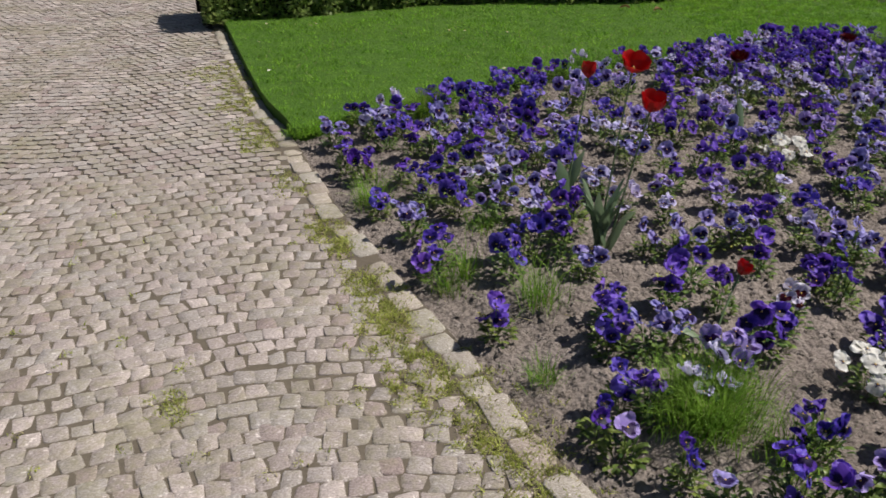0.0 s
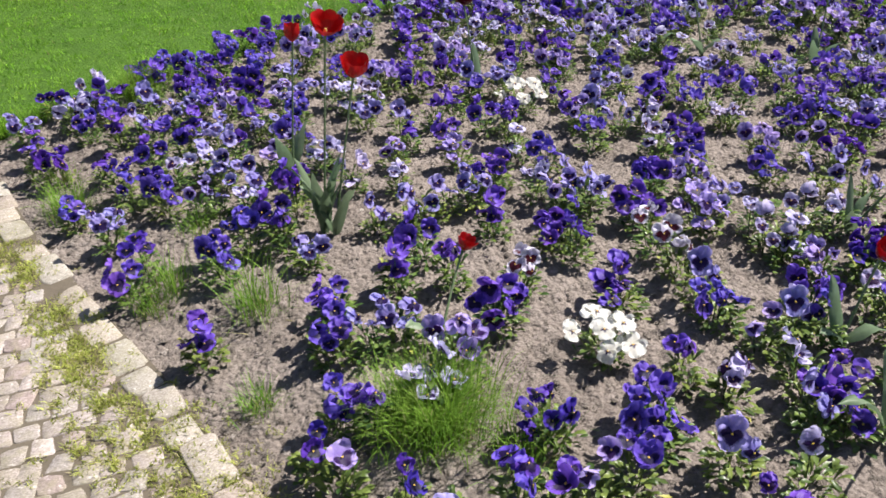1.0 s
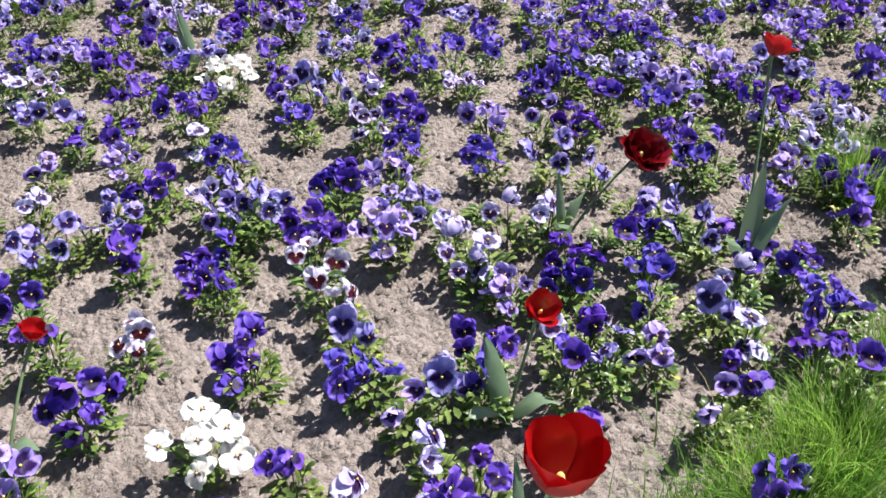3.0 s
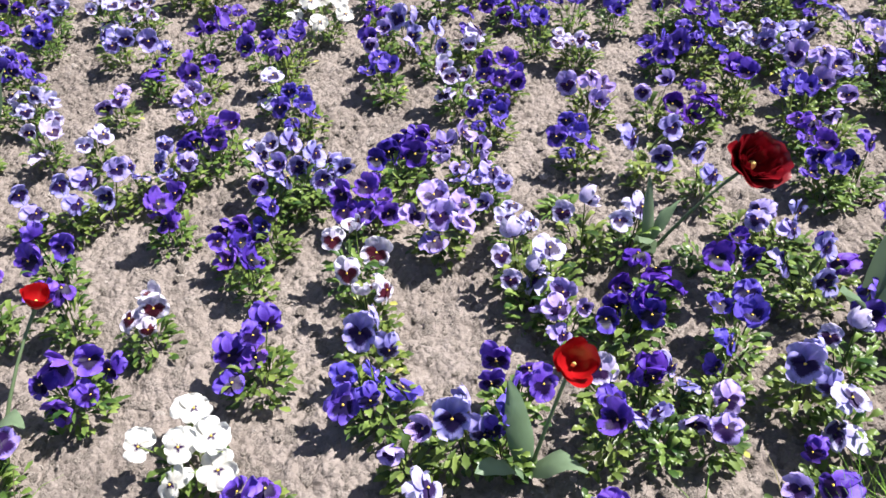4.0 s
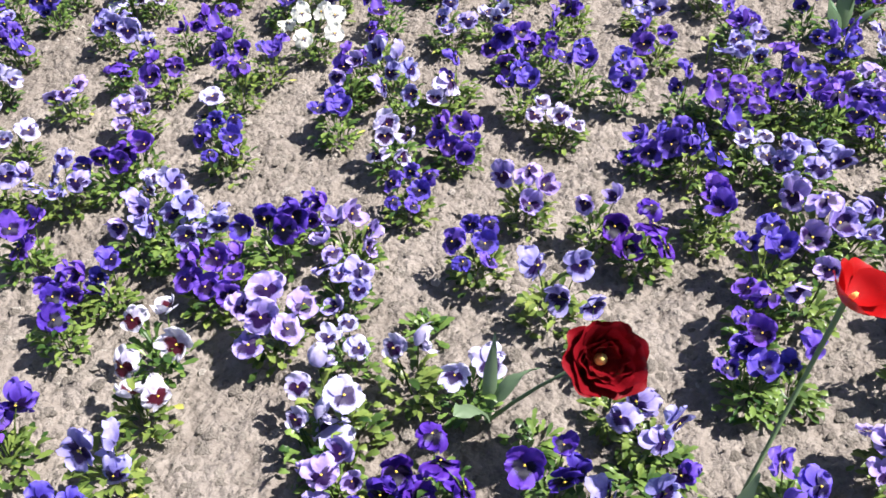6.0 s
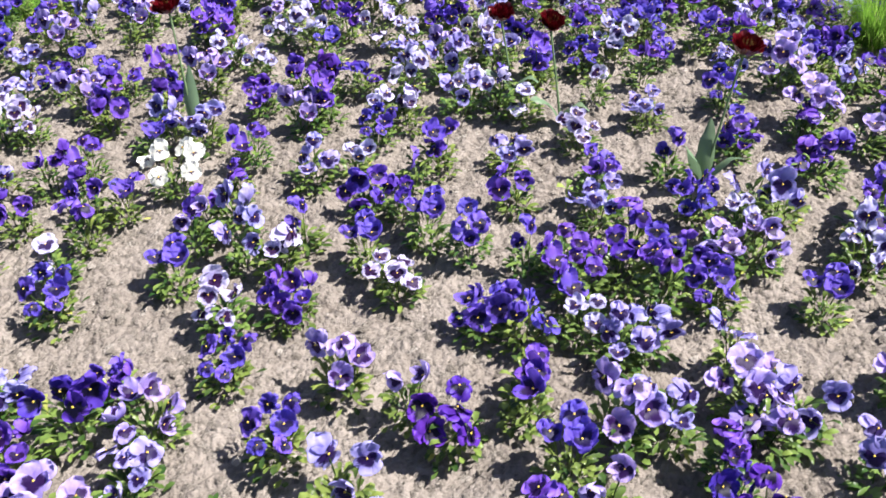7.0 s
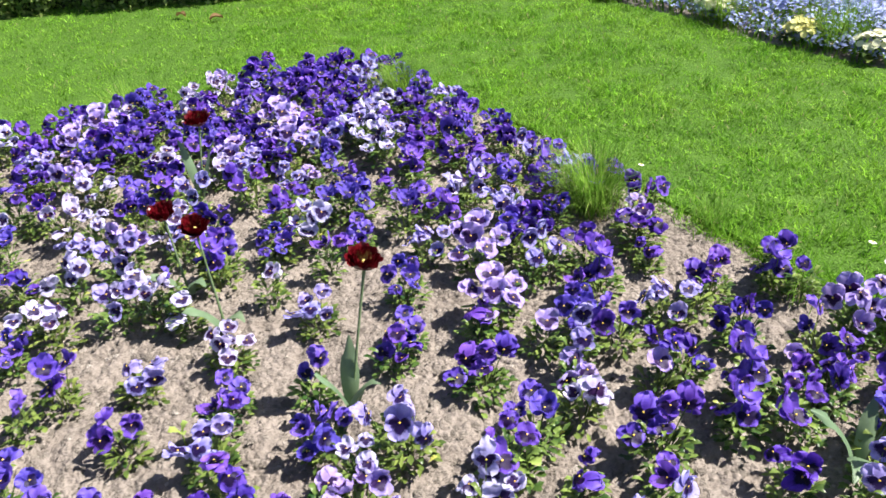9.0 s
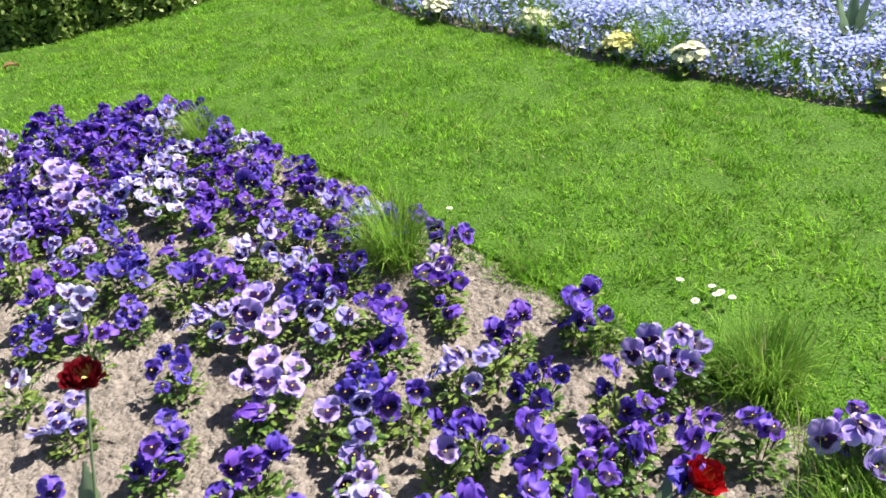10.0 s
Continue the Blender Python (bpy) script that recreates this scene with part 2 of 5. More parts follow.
KERB = stone_material("granite_kerb", (0.33, 0.285, 0.242), (0.46, 0.405, 0.35), 0.5, False)
JOINT = plain_material("sandy_joint_filling", (0.085, 0.071, 0.054), (0.20, 0.170, 0.130), 45, 0.95, 0.6, 0.15)
LAWN = lawn_material()
BLADES = blade_material("lawn_blades", (0.100, 0.270, 0.020), (0.285, 0.52, 0.055), 0.03)
TUFT = blade_material("wild_grass_blades", (0.095, 0.235, 0.028), (0.27, 0.44, 0.07), 0.04)
STRAW = blade_material("dry_grass_blades", (0.30, 0.27, 0.12), (0.50, 0.45, 0.24), 0.0)
WEED = blade_material("joint_weeds", (0.34, 0.40, 0.09), (0.66, 0.66, 0.22), 0.22)
HEDGE_LEAF = leaf_material("hedge_leaves", (0.08, 0.18, 0.04), (0.42, 0.55, 0.17), 0.32, 0.5, 25.0)
# near-black: the shade deep inside the hedge is put into this colour
HEDGE_CORE = plain_material("hedge_shade_core", (0.02, 0.025, 0.01), (0.05, 0.045, 0.025), 30, 0.9)
FORGET = plain_material("forget_me_not_petals", (0.27, 0.33, 0.66), (0.50, 0.54, 0.84), 25, 0.6, 0.1, 0.2, 0.2)
PRIMROSE = plain_material("primrose_petals", (0.85, 0.78, 0.25), (0.92, 0.88, 0.50), 60, 0.6, 0.1, 0.2, 0.2)
CREAM = plain_material("cream_primrose_petals", (0.80, 0.77, 0.52), (0.88, 0.86, 0.70), 60, 0.6, 0.1, 0.2, 0.2)
DAISY = plain_material("daisy_petals", (0.82, 0.82, 0.80), (0.90, 0.90, 0.88), 90, 0.6, 0.1, 0.2)
DRY_LEAF = plain_material("dry_leaves", (0.20, 0.115, 0.055), (0.36, 0.23, 0.12), 60, 0.8, 0.3, 0.2, 0.15)
GROUND = plain_material("distant_turf", (0.05, 0.10, 0.018), (0.10, 0.17, 0.035), 6, 0.9)


# ---- mesh helpers ----
def mesh_of(name, bm, *materials, smooth=True):
    me = bpy.data.meshes.new(name)
    bm.to_mesh(me)
    bm.free()
    for m in materials:
        me.materials.append(m)
    if smooth:
        me.polygons.foreach_set("use_smooth", [True] * len(me.polygons))
    return me


def part(name, data, parent, m=None, label=""):
    ob = new(name, data)
    ob.parent = parent
    if m is not None:
        ob.matrix_basis = m
    return tagged(ob, label)


def arrays_mesh(name, verts, faces, *materials, smooth=False):
    """A mesh from numpy arrays: verts (n, 3), faces (m, k)."""
    me = bpy.data.meshes.new(name)
    k = faces.shape[1]
    me.vertices.add(len(verts))
    me.vertices.foreach_set("co", verts.astype(np.float32).ravel())
    me.loops.add(faces.size)
    me.loops.foreach_set("vertex_index", faces.astype(np.int32).ravel())
    me.polygons.add(len(faces))
    me.polygons.foreach_set("loop_start", np.arange(0, faces.size, k, dtype=np.int32))
    if smooth:
        me.polygons.foreach_set("use_smooth", np.ones(len(faces), dtype=bool))
    me.update(calc_edges=True)
    for m in materials:
        me.materials.append(m)
    return me


def sheet(bm, rows, slot=0):
    """A skin through rows of points, all rows equally long."""
    vs = [[bm.verts.new(p) for p in row] for row in rows]
    for a, b in zip(vs, vs[1:]):
        for i in range(len(a) - 1):
            f = bm.faces.new((a[i], a[i + 1], b[i + 1], b[i]))
            f.material_index = slot
    return vs


def tube(bm, points, radii, sides=6, slot=0):
    rings = []
    for i, p in enumerate(points):
        d = (Vector(points[min(i + 1, len(points) - 1)]) - Vector(points[max(i - 1, 0)])).normalized()
        u = d.orthogonal().normalized()
        w = d.cross(u)
        rings.append([bm.verts.new(Vector(p) + radii[i] * (math.cos(a) * u + math.sin(a) * w)) for a in [2 * math.pi * k / sides for k in range(sides)]])
    for a, b in zip(rings, rings[1:]):
        for k in range(sides):
            f = bm.faces.new((a[k], a[(k + 1) % sides], b[(k + 1) % sides], b[k]))
            f.material_index = slot


def curve_point(points, s):
    """A smooth point on a line through points, s from 0 to 1."""
    n = len(points) - 1
    i = min(int(s * n), n - 1)
    f = s * n - i
    p = [Vector((*points[max(0, min(n, j))], 0)) for j in (i - 1, i, i + 1, i + 2)]
    return 0.5 * (2 * p[1] + (p[2] - p[0]) * f + (2 * p[0] - 5 * p[1] + 4 * p[2] - p[3]) * f * f + (3 * p[1] - p[0] - 3 * p[2] + p[3]) * f ** 3)


def smooth_line(points, count):
    return [tuple(curve_point(points, i / (count - 1)).xy) for i in range(count)]


def inside(poly, xs, ys):
    """Which of the points (numpy arrays) lie within a polygon."""
    hit = np.zeros(xs.shape, bool)
    for (x0, y0), (x1, y1) in zip(poly, poly[1:] + poly[:1]):
        cross = (y0 > ys) != (y1 > ys)
        with np.errstate(divide="ignore", invalid="ignore"):
            hit ^= cross & (xs < (x1 - x0) * (ys - y0) / ((y1 - y0) or 1e-9) + x0)
    return hit


# ---- plan: the bed's edges on the ground ----
KERB_LINE = smooth_line([(-1.72, 7.2), (-1.37, 6.08), (-1.02, 4.93), (-0.81, 4.29), (-0.63, 3.87), (-0.44, 3.31), (-0.28, 2.86), (-0.07, 2.37),
                         (0.11, 1.98), (0.27, 1.59), (0.41, 1.28), (0.58, 0.98), (0.90, 0.76), (1.45, 0.70), (2.10, 0.80), (2.90, 1.16), (3.70, 1.66), (4.60, 2.35), (5.60, 3.05)], 120)
CORNER = min(range(len(KERB_LINE)), key=lambda i: abs(KERB_LINE[i][1] - 3.76) + abs(KERB_LINE[i][0] + 0.60))
LEFT_EDGE = smooth_line([(-0.59, 3.75), (-0.13, 3.99), (0.33, 4.33), (0.83, 4.69), (1.47, 5.02), (2.26, 5.41), (2.61, 5.65)], 40)
RIGHT_EDGE = smooth_line([(2.61, 5.65), (2.86, 5.57), (3.06, 5.27), (3.36, 4.96), (3.65, 4.56), (3.96, 4.04), (4.11, 3.82), (4.24, 3.58), (4.40, 3.35), (4.64, 3.15), (5.00, 3.00), (5.45, 2.95)], 50)
BED = KERB_LINE[CORNER:] + RIGHT_EDGE[::-1] + LEFT_EDGE[::-1]
SECOND_EDGE = smooth_line([(3.71, 7.08), (3.98, 6.48), (4.39, 5.95), (4.60, 5.58), (4.87, 5.26), (5.11, 4.98), (5.32, 4.73), (5.62, 4.45), (6.30, 3.80), (7.20, 3.30)], 40)
HEDGE_LINE = smooth_line([(-1.58, 6.23), (-0.77, 6.49), (-0.17, 6.77), (0.49, 6.95), (1.60, 6.92), (2.27, 7.04), (2.81, 7.39), (3.32, 8.11)], 50)
LAWN_LEVEL = 0.06
LAWN_AREA = LEFT_EDGE + RIGHT_EDGE[1:] + [(5.60, 3.05), (7.2, 3.3)] + SECOND_EDGE[::-1][1:] + [(3.71, 9.0), (-2.2, 9.0)] + KERB_LINE[:CORNER]


# ---- ground, lawn, soil, paving bed ----
def flat_area(name, outline, z, material, drop=0.06):
    bm = bmesh.new()
    top = [bm.verts.new((x, y, z)) for x, y in outline]
    low = [bm.verts.new((x, y, z - drop)) for x, y in outline]
    f = bm.faces.new(top)
    for i in range(len(top)):
        j = (i + 1) % len(top)
        bm.faces.new((top[i], low[i], low[j], top[j]))
    f.normal_update()
    if f.normal.z < 0:
        f.normal_flip()
    bmesh.ops.triangulate(bm, faces=[f])
    return new(name, mesh_of(name, bm, material, smooth=False))


bm = bmesh.new()
bmesh.ops.create_grid(bm, x_segments=8, y_segments=8, size=900)
ground = tagged(new("ground", mesh_of("ground", bm, GROUND)), "green turf of the park reaching to the horizon", "ground", kind="structure")
ground.location.z = -0.09

PAVED = [(-4.7, -1.7), (5.58, -1.7), (5.58, 2.9)] + KERB_LINE[::-1] + [(-2.2, 9.0), (-4.7, 9.0)]
pavement = tagged(flat_area("pavement", PAVED, 0.0015, JOINT), "path of small grey granite setts with mossy joints", "pavement", kind="structure")
lawn = tagged(flat_area("lawn", LAWN_AREA, LAWN_LEVEL, LAWN, 0.12), "short bright green lawn around the flower bed", "lawn", kind="structure")


def mound_grid():
    """The rise of the soil on a coarse net: it swells from the kerb to the level of the lawn."""
    gx, gy = np.meshgrid(np.arange(-1.5, 6.5, 0.05), np.arange(0.0, 6.5, 0.05))
    far = np.full(gx.shape, 9.0)
    for x, y in KERB_LINE[CORNER:]:
        far = np.minimum(far, np.hypot(gx - x, gy - y))
    t = np.clip(far / 0.38, 0, 1)
    return 0.052 * t * t * (3 - 2 * t)


MOUND = mound_grid()


def relief(x, y):
    """Height of the dug soil: the bed swells inwards from its rim, with gentle waves and crusty lumps."""
    u, v = min(max((x + 1.5) / 0.05, 0), 158.9), min(max(y / 0.05, 0), 128.9)
    i, j = int(u), int(v)
    fu, fv = u - i, v - j
    rise = (MOUND[j, i] * (1 - fu) + MOUND[j, i + 1] * fu) * (1 - fv) + (MOUND[j + 1, i] * (1 - fu) + MOUND[j + 1, i + 1] * fu) * fv
    wave = 0.014 * noise.noise((x * 4, y * 4, 0)) + 0.010 * noise.noise((x * 11, y * 11, 3))
    lump = 0.018 * abs(noise.noise((x * 17, y * 17, 7))) + 0.018 * abs(noise.noise((x * 41, y * 41, 5)))
    return rise + wave + lump + 0.007 * noise.noise((x * 75, y * 75, 2)) - 0.004


def soil_sheet():
    step = 0.0092
    xs, ys = np.arange(-0.75, 5.55, step), np.arange(0.66, 5.85, step)
    gx, gy = np.meshgrid(xs, ys)
    wide = [(x, y) for x, y in BED]
    keep = inside(wide, gx, gy)
    near = keep.copy()
    for dx, dy in ((1, 0), (-1, 0), (0, 1), (0, -1), (1, 1), (-1, -1), (1, -1), (-1, 1)):
        near |= np.roll(np.roll(keep, dx, 1), dy, 0)
    index = -np.ones(gx.shape, int)
    index[near] = np.arange(near.sum())
    z = np.array([relief(x, y) for x, y in zip(gx[near], gy[near])])
    quads = near[:-1, :-1] & near[1:, :-1] & near[:-1, 1:] & near[1:, 1:]
    a, b, c, d = index[:-1, :-1][quads], index[:-1, 1:][quads], index[1:, 1:][quads], index[1:, :-1][quads]
    return arrays_mesh("soil", np.column_stack((gx[near], gy[near], z - 0.012)), np.column_stack((a, b, c, d)), SOIL, smooth=True)


soil = tagged(new("soil", soil_sheet()), "dry crumbly grey-brown soil of the flower bed", "soil", kind="structure")


def scatter(poly, count, seed):
    """Points spread evenly within a polygon."""
    r = np.random.default_rng(seed)
    p = np.array(poly)
    lo, hi = p.min(0), p.max(0)
    out = np.zeros((0, 2))
    while len(out) < count:
        q = r.uniform(lo, hi, (count * 2, 2))
        out = np.vstack((out, q[inside(poly, q[:, 0], q[:, 1])]))
    return out[:count]


def clods():
    r = np.random.default_rng(5)
    spots = scatter(BED, 55000, 4)
    n = len(spots)
    size = 0.0028 + 0.0135 * r.random(n) ** 2.4
    turn_by = r.uniform(0, 6.28, n)
    v = np.zeros((n, 7, 3))
    for k in range(6):
        a = turn_by + k * math.pi / 3 + r.uniform(-0.3, 0.3, n)
        d = size * r.uniform(0.65, 1.25, n)
        v[:, k, 0], v[:, k, 1], v[:, k, 2] = d * np.cos(a), d * np.sin(a), -0.35 * size + size * r.uniform(-0.2, 0.35, n)
    v[:, 6, 0], v[:, 6, 1], v[:, 6, 2] = size * r.uniform(-0.35, 0.35, n), size * r.uniform(-0.35, 0.35, n), size * r.uniform(0.25, 0.85, n)
    v[..., :2] += spots[:, None]
    v[..., 2] += np.array([relief(a, b) for a, b in spots])[:, None] - 0.0125
    v = v.reshape(-1, 3)
    tri = np.array([(k, (k + 1) % 6, 6) for k in range(6)])
    f = (tri[None] + 7 * np.arange(n)[:, None, None]).reshape(-1, 3)
    return arrays_mesh("soil_clods", v, f, CLOD)


tagged(new("soil_clods", clods()), "small dry clods and grit on the soil", "clods", kind="stuff")


# ---- grass ----
def grass_mesh(name, spots, heights, widths, lean, material, seed, z=0.0):
    """Bent blades, each of two quads, rooted at the spots."""
    r = np.random.default_rng(seed)
    n = len(spots)
    a, b = r.uniform(0, 6.283, n), r.uniform(0, 6.283, n)
    l = heights * r.uniform(0.2, 1.0, n) * lean
    side = np.stack((np.cos(a), np.sin(a)), -1) * widths[:, None] * 0.5
    way = np.stack((np.cos(b), np.sin(b)), -1)
    v = np.zeros((n, 6, 3))
    for k, (h, t, w) in enumerate(((0, 0, 1), (0.55, 0.3, 0.8), (1.0, 1.0, 0.12))):
        mid = spots + way * (l * t)[:, None]
        v[:, 2 * k, :2], v[:, 2 * k + 1, :2] = mid - side * w, mid + side * w
        v[:, 2 * k, 2] = v[:, 2 * k + 1, 2] = z + h * np.sqrt(np.maximum(heights ** 2 - (0.7 * l) ** 2, 1e-6))
    f = np.array([(0, 1, 3, 2), (2, 3, 5, 4)])
    return arrays_mesh(name, v.reshape(-1, 3), (f[None] + 6 * np.arange(n)[:, None, None]).reshape(-1, 4), material)


def lawn_blades():
    """Mown grass in uneven clumps, denser where the lawn lies nearest."""
    r = np.random.default_rng(11)
    near = [(2.2, 3.2), (7.2, 3.2), (6.4, 5.0), (4.2, 7.4), (2.0, 7.4)]
    spots = np.vstack((scatter(LAWN_AREA, 130000, 12), scatter(near, 150000, 13)))
    spots = spots[inside(LAWN_AREA, spots[:, 0], spots[:, 1]) & (spots[:, 1] < 7.9)]
    n = len(spots)
    clump = np.array([noise.noise((x * 9, y * 9, 1)) + 0.7 * noise.noise((x * 2.4, y * 2.4, 4)) for x, y in spots])
    h = r.uniform(0.012, 0.030, n) * np.clip(1.0 + 1.0 * clump, 0.35, 2.2)
    return grass_mesh("lawn_grass", spots, h, r.uniform(0.0022, 0.0060, n), 1.5, BLADES, 14, LAWN_LEVEL - 0.004)


tagged(new("lawn_grass", lawn_blades()), "short mown lawn grass blades", "grass", kind="stuff")


def edge_grass():
    """Longer grass that hangs over the lawn's cut edge."""
    r = np.random.default_rng(21)
    line = np.array(LEFT_EDGE + RIGHT_EDGE)
    i = r.integers(0, len(line) - 1, 12000)
    spots = line[i] + (line[i + 1] - line[i]) * r.random((12000, 1)) + r.normal(0, 0.030, (12000, 2))
    wild = np.array([1.0 + 1.5 * max(0.0, noise.noise((x * 2.1, y * 2.1, 8))) for x, y in spots])
    return grass_mesh("edge_grass", spots, r.uniform(0.025, 0.070, 12000) * wild, r.uniform(0.0025, 0.005, 12000), 1.2, BLADES, 22, LAWN_LEVEL - 0.03)


tagged(new("edge_grass", edge_grass()), "unmown grass along the edge of the lawn", "grass", kind="stuff")


# ---- pansies ----
def petal(bm, angle, length, width, lift, ruffle, curl, slot, phase, notch=0.0):
    """One rounded, ruffled petal that springs from the flower's throat."""
    ca, sa = math.cos(angle), math.sin(angle)
    rows = []
    for i in range(7):
        u = (1 - math.cos(math.pi * i / 6)) / 2
        prof = max(0.03, math.sqrt(max(0.0, 1 - (2 * u - 1) ** 2))) ** 0.75 * (0.66 + 0.48 * u)
        row = []
        for j in range(8):
            v = j / 3.5 - 1
            along = length * (u - notch * u ** 4 * math.exp(-9 * v * v) + 0.03 * u * math.sin(3 * v + phase))
            across = width * v * prof
            z = lift + curl * u * u * length + ruffle * u * u * math.sin(v * 4.6 + phase) * abs(v) ** 0.5 + 0.10 * length * u * (v * v - 0.3)
            row.append((along * ca - across * sa, along * sa + across * ca, z))
        rows.append(row)
    sheet(bm, rows, slot)


def pansy_flower(kind, seed, pick):
    """A flower that faces its own +z, with +y up: two upper petals, two side petals and a broad lower one."""
    r = random.Random(seed)
    bm = bmesh.new()
    size = 0.0258 * r.uniform(0.90, 1.1)
    fold = r.choice((-0.55, -0.35, -0.18, -0.05, 0.15, 0.40, 0.70)) if kind != "white" else r.uniform(-0.2, 0.05)
    for a, l, w, lift in ((60, 1.30, 0.76, -0.0060), (120, 1.30, 0.76, -0.0085), (-6, 1.06, 0.58, -0.002), (186, 1.06, 0.58, -0.001), (270, 1.06, 0.88, 0.0025)):
        petal(bm, radians(a + r.uniform(-11, 11)), size * l * r.uniform(0.86, 1.08), size * w * r.uniform(0.88, 1.08), lift, size * r.uniform(0.14, 0.46), fold + r.uniform(-0.42, 0.36),
              0 if 30 < a < 150 else 1, r.uniform(0, 6), 0.14 if a == 270 else 0.0)
    return mesh_of("flower", bm, *PETALS[kind][pick % len(PETALS[kind])])


def eye_mesh():
    bm = bmesh.new()
    bmesh.ops.create_icosphere(bm, subdivisions=1, radius=0.0025)
    for v in bm.verts:
        v.co.z *= 0.6
    return mesh_of("eye", bm, EYE_YELLOW)


def spoon_leaf(bm, base, way, length, width, rise, slot=0):
    """A small leaf with a blunt tip, scalloped rims and a bent midrib."""
    side = Vector((-way.y, way.x, 0)).normalized()
    rows = []
    for u, w in ((0.0, 0.10), (0.28, 0.52), (0.44, 0.92), (0.56, 0.76), (0.74, 1.0), (0.86, 0.62), (1.0, 0.12)):
        mid = base + way * (length * u) + Vector((0, 0, rise * length * math.sin(u * 2.1)))
        rows.append([mid - side * width * w + Vector((0, 0, 0.3 * width * w)), mid, mid + side * width * w + Vector((0, 0, 0.3 * width * w))])
    sheet(bm, rows, slot)


def pansy_foliage(r, heads):
    """A low leafy cushion, a stalk to each flower."""
    bm = bmesh.new()
    broad = 0.027 + 0.0032 * len(heads)
    for i in range(48 + 8 * len(heads)):
        a = r.uniform(0, 6.283)
        out = broad * math.sqrt(r.random())
        h = 0.006 + (0.082 - 0.6 * out) * r.random() ** 1.1
        base = Vector((out * math.cos(a), out * math.sin(a) - 0.012, h))
        b = a + r.gauss(0, 0.7)
        spoon_leaf(bm, base, Vector((math.cos(b), math.sin(b), 0)), r.uniform(0.016, 0.038), r.uniform(0.0035, 0.0074), r.uniform(-0.15, 0.95))
    for i in range(8):
        a, out = r.uniform(0, 6.283), broad * r.uniform(0.9, 1.45)
        b = a + r.gauss(0, 0.6)
        spoon_leaf(bm, Vector((out * math.cos(a), out * math.sin(a) - 0.012, r.uniform(0.012, 0.030))), Vector((math.cos(b), math.sin(b), 0)), r.uniform(0.016, 0.028), r.uniform(0.004, 0.008), r.uniform(-0.1, 0.4))
    for p in heads:
        foot = Vector((0.25 * p.x, 0.25 * p.y, 0))
        mid = foot.lerp(p, 0.6) + Vector((0, 0, 0.010))
        tube(bm, [foot, mid, p], [0.0016, 0.0014, 0.0012], 4)
    return mesh_of("foliage", bm, PANSY_LEAF)


EYE_MESH = eye_mesh()


def pansy(kind, name, seed, label, group, count):
    """A pansy plant: leafy cushion and flowers on thin stalks, most of them turned to the open side of the bed."""
    r = random.Random(seed)
    plant = new(name)
    plant.empty_display_size = 0.05
    shapes = [pansy_flower(kind, seed * 10 + i, seed) for i in range(4 if count else 0)]
    heads, turns = [], []
    tries = 0
    count -= count > 6
    while len(heads) < count and tries < 300:
        tries += 1
        a, d = r.uniform(0, 6.283), (0.088 if kind == "white" else 0.0255 * math.sqrt(count) if count > 1 else 0.012) * math.sqrt(r.random())
        p = Vector((1.05 * d * math.cos(a), 0.95 * d * math.sin(a), 0.0))
        p.z = 0.110 + 0.022 * r.uniform(-1, 1) + 0.20 * p.y - (2.0 if kind == "white" else 5.0) * d * d
        if all((p - q).length > (0.056 if kind == "white" else 0.043 if tries < 150 else 0.034) for q in heads):
            heads.append(p)
    part("foliage", pansy_foliage(r, heads), plant)
    for i, p in enumerate(heads):
        out = Vector((p.x * 9 + 0.15, p.y * 5 - 1.0, 0)) + Vector((r.gauss(0, 0.75), r.gauss(0, 0.45), 0))
        if kind != "white" and r.random() < 0.22:
            out = Vector((r.gauss(0, 1), r.gauss(0, 1), 0))
        az = math.atan2(out.y, out.x)
        el = radians(r.gauss(48, 12) if kind == "white" else min(84, max(0, r.gauss(42, 24))))
        face = Vector((math.cos(el) * math.cos(az), math.cos(el) * math.sin(az), math.sin(el)))
        m = face.to_track_quat("Z", "Y").to_matrix().to_4x4()
        m = Matrix.Translation(p) @ m @ pose(0, 0, 0, 0, 0, r.gauss(0, 14))
        s = r.uniform(0.72, 1.07) if kind != "white" else r.uniform(0.92, 1.08)
        f = part("flower", shapes[i % 4], plant, m @ Matrix.Diagonal((s, s, s, 1)))
        part("eye", EYE_MESH, f, pose(0, 0.001, 0.0026), "yellow eye of the flower")
    return tagged(plant, label, "pansy", group)


# where the pansies stand: x, y and how many flowers are open
DEEP_VIOLET_A = [
    (0.59, 1.32, 2), (2.31, 1.32, 3), (0.92, 1.39, 6), (0.43, 1.49, 2), (1.94, 1.55, 2), (2.87, 1.58, 5), (1.97, 1.70, 4), (2.03, 1.76, 5),
    (2.21, 1.76, 4), (1.27, 2.05, 2), (2.94, 2.15, 5), (2.90, 2.21, 4), (1.64, 2.30, 4), (2.39, 2.33, 5), (0.08, 2.43, 3), (1.18, 2.54, 4),
    (0.55, 2.59, 2), (4.08, 2.73, 4), (3.73, 2.76, 3), (2.74, 2.83, 4), (2.84, 2.84, 3), (0.12, 2.90, 3), (3.91, 2.93, 3), (0.02, 2.96, 3),
    (2.19, 3.06, 2), (-0.22, 3.20, 5), (0.23, 3.20, 2), (3.77, 3.29, 5), (3.93, 3.40, 7), (0.50, 3.60, 4), (0.93, 3.72, 6), (1.86, 3.73, 2),
]
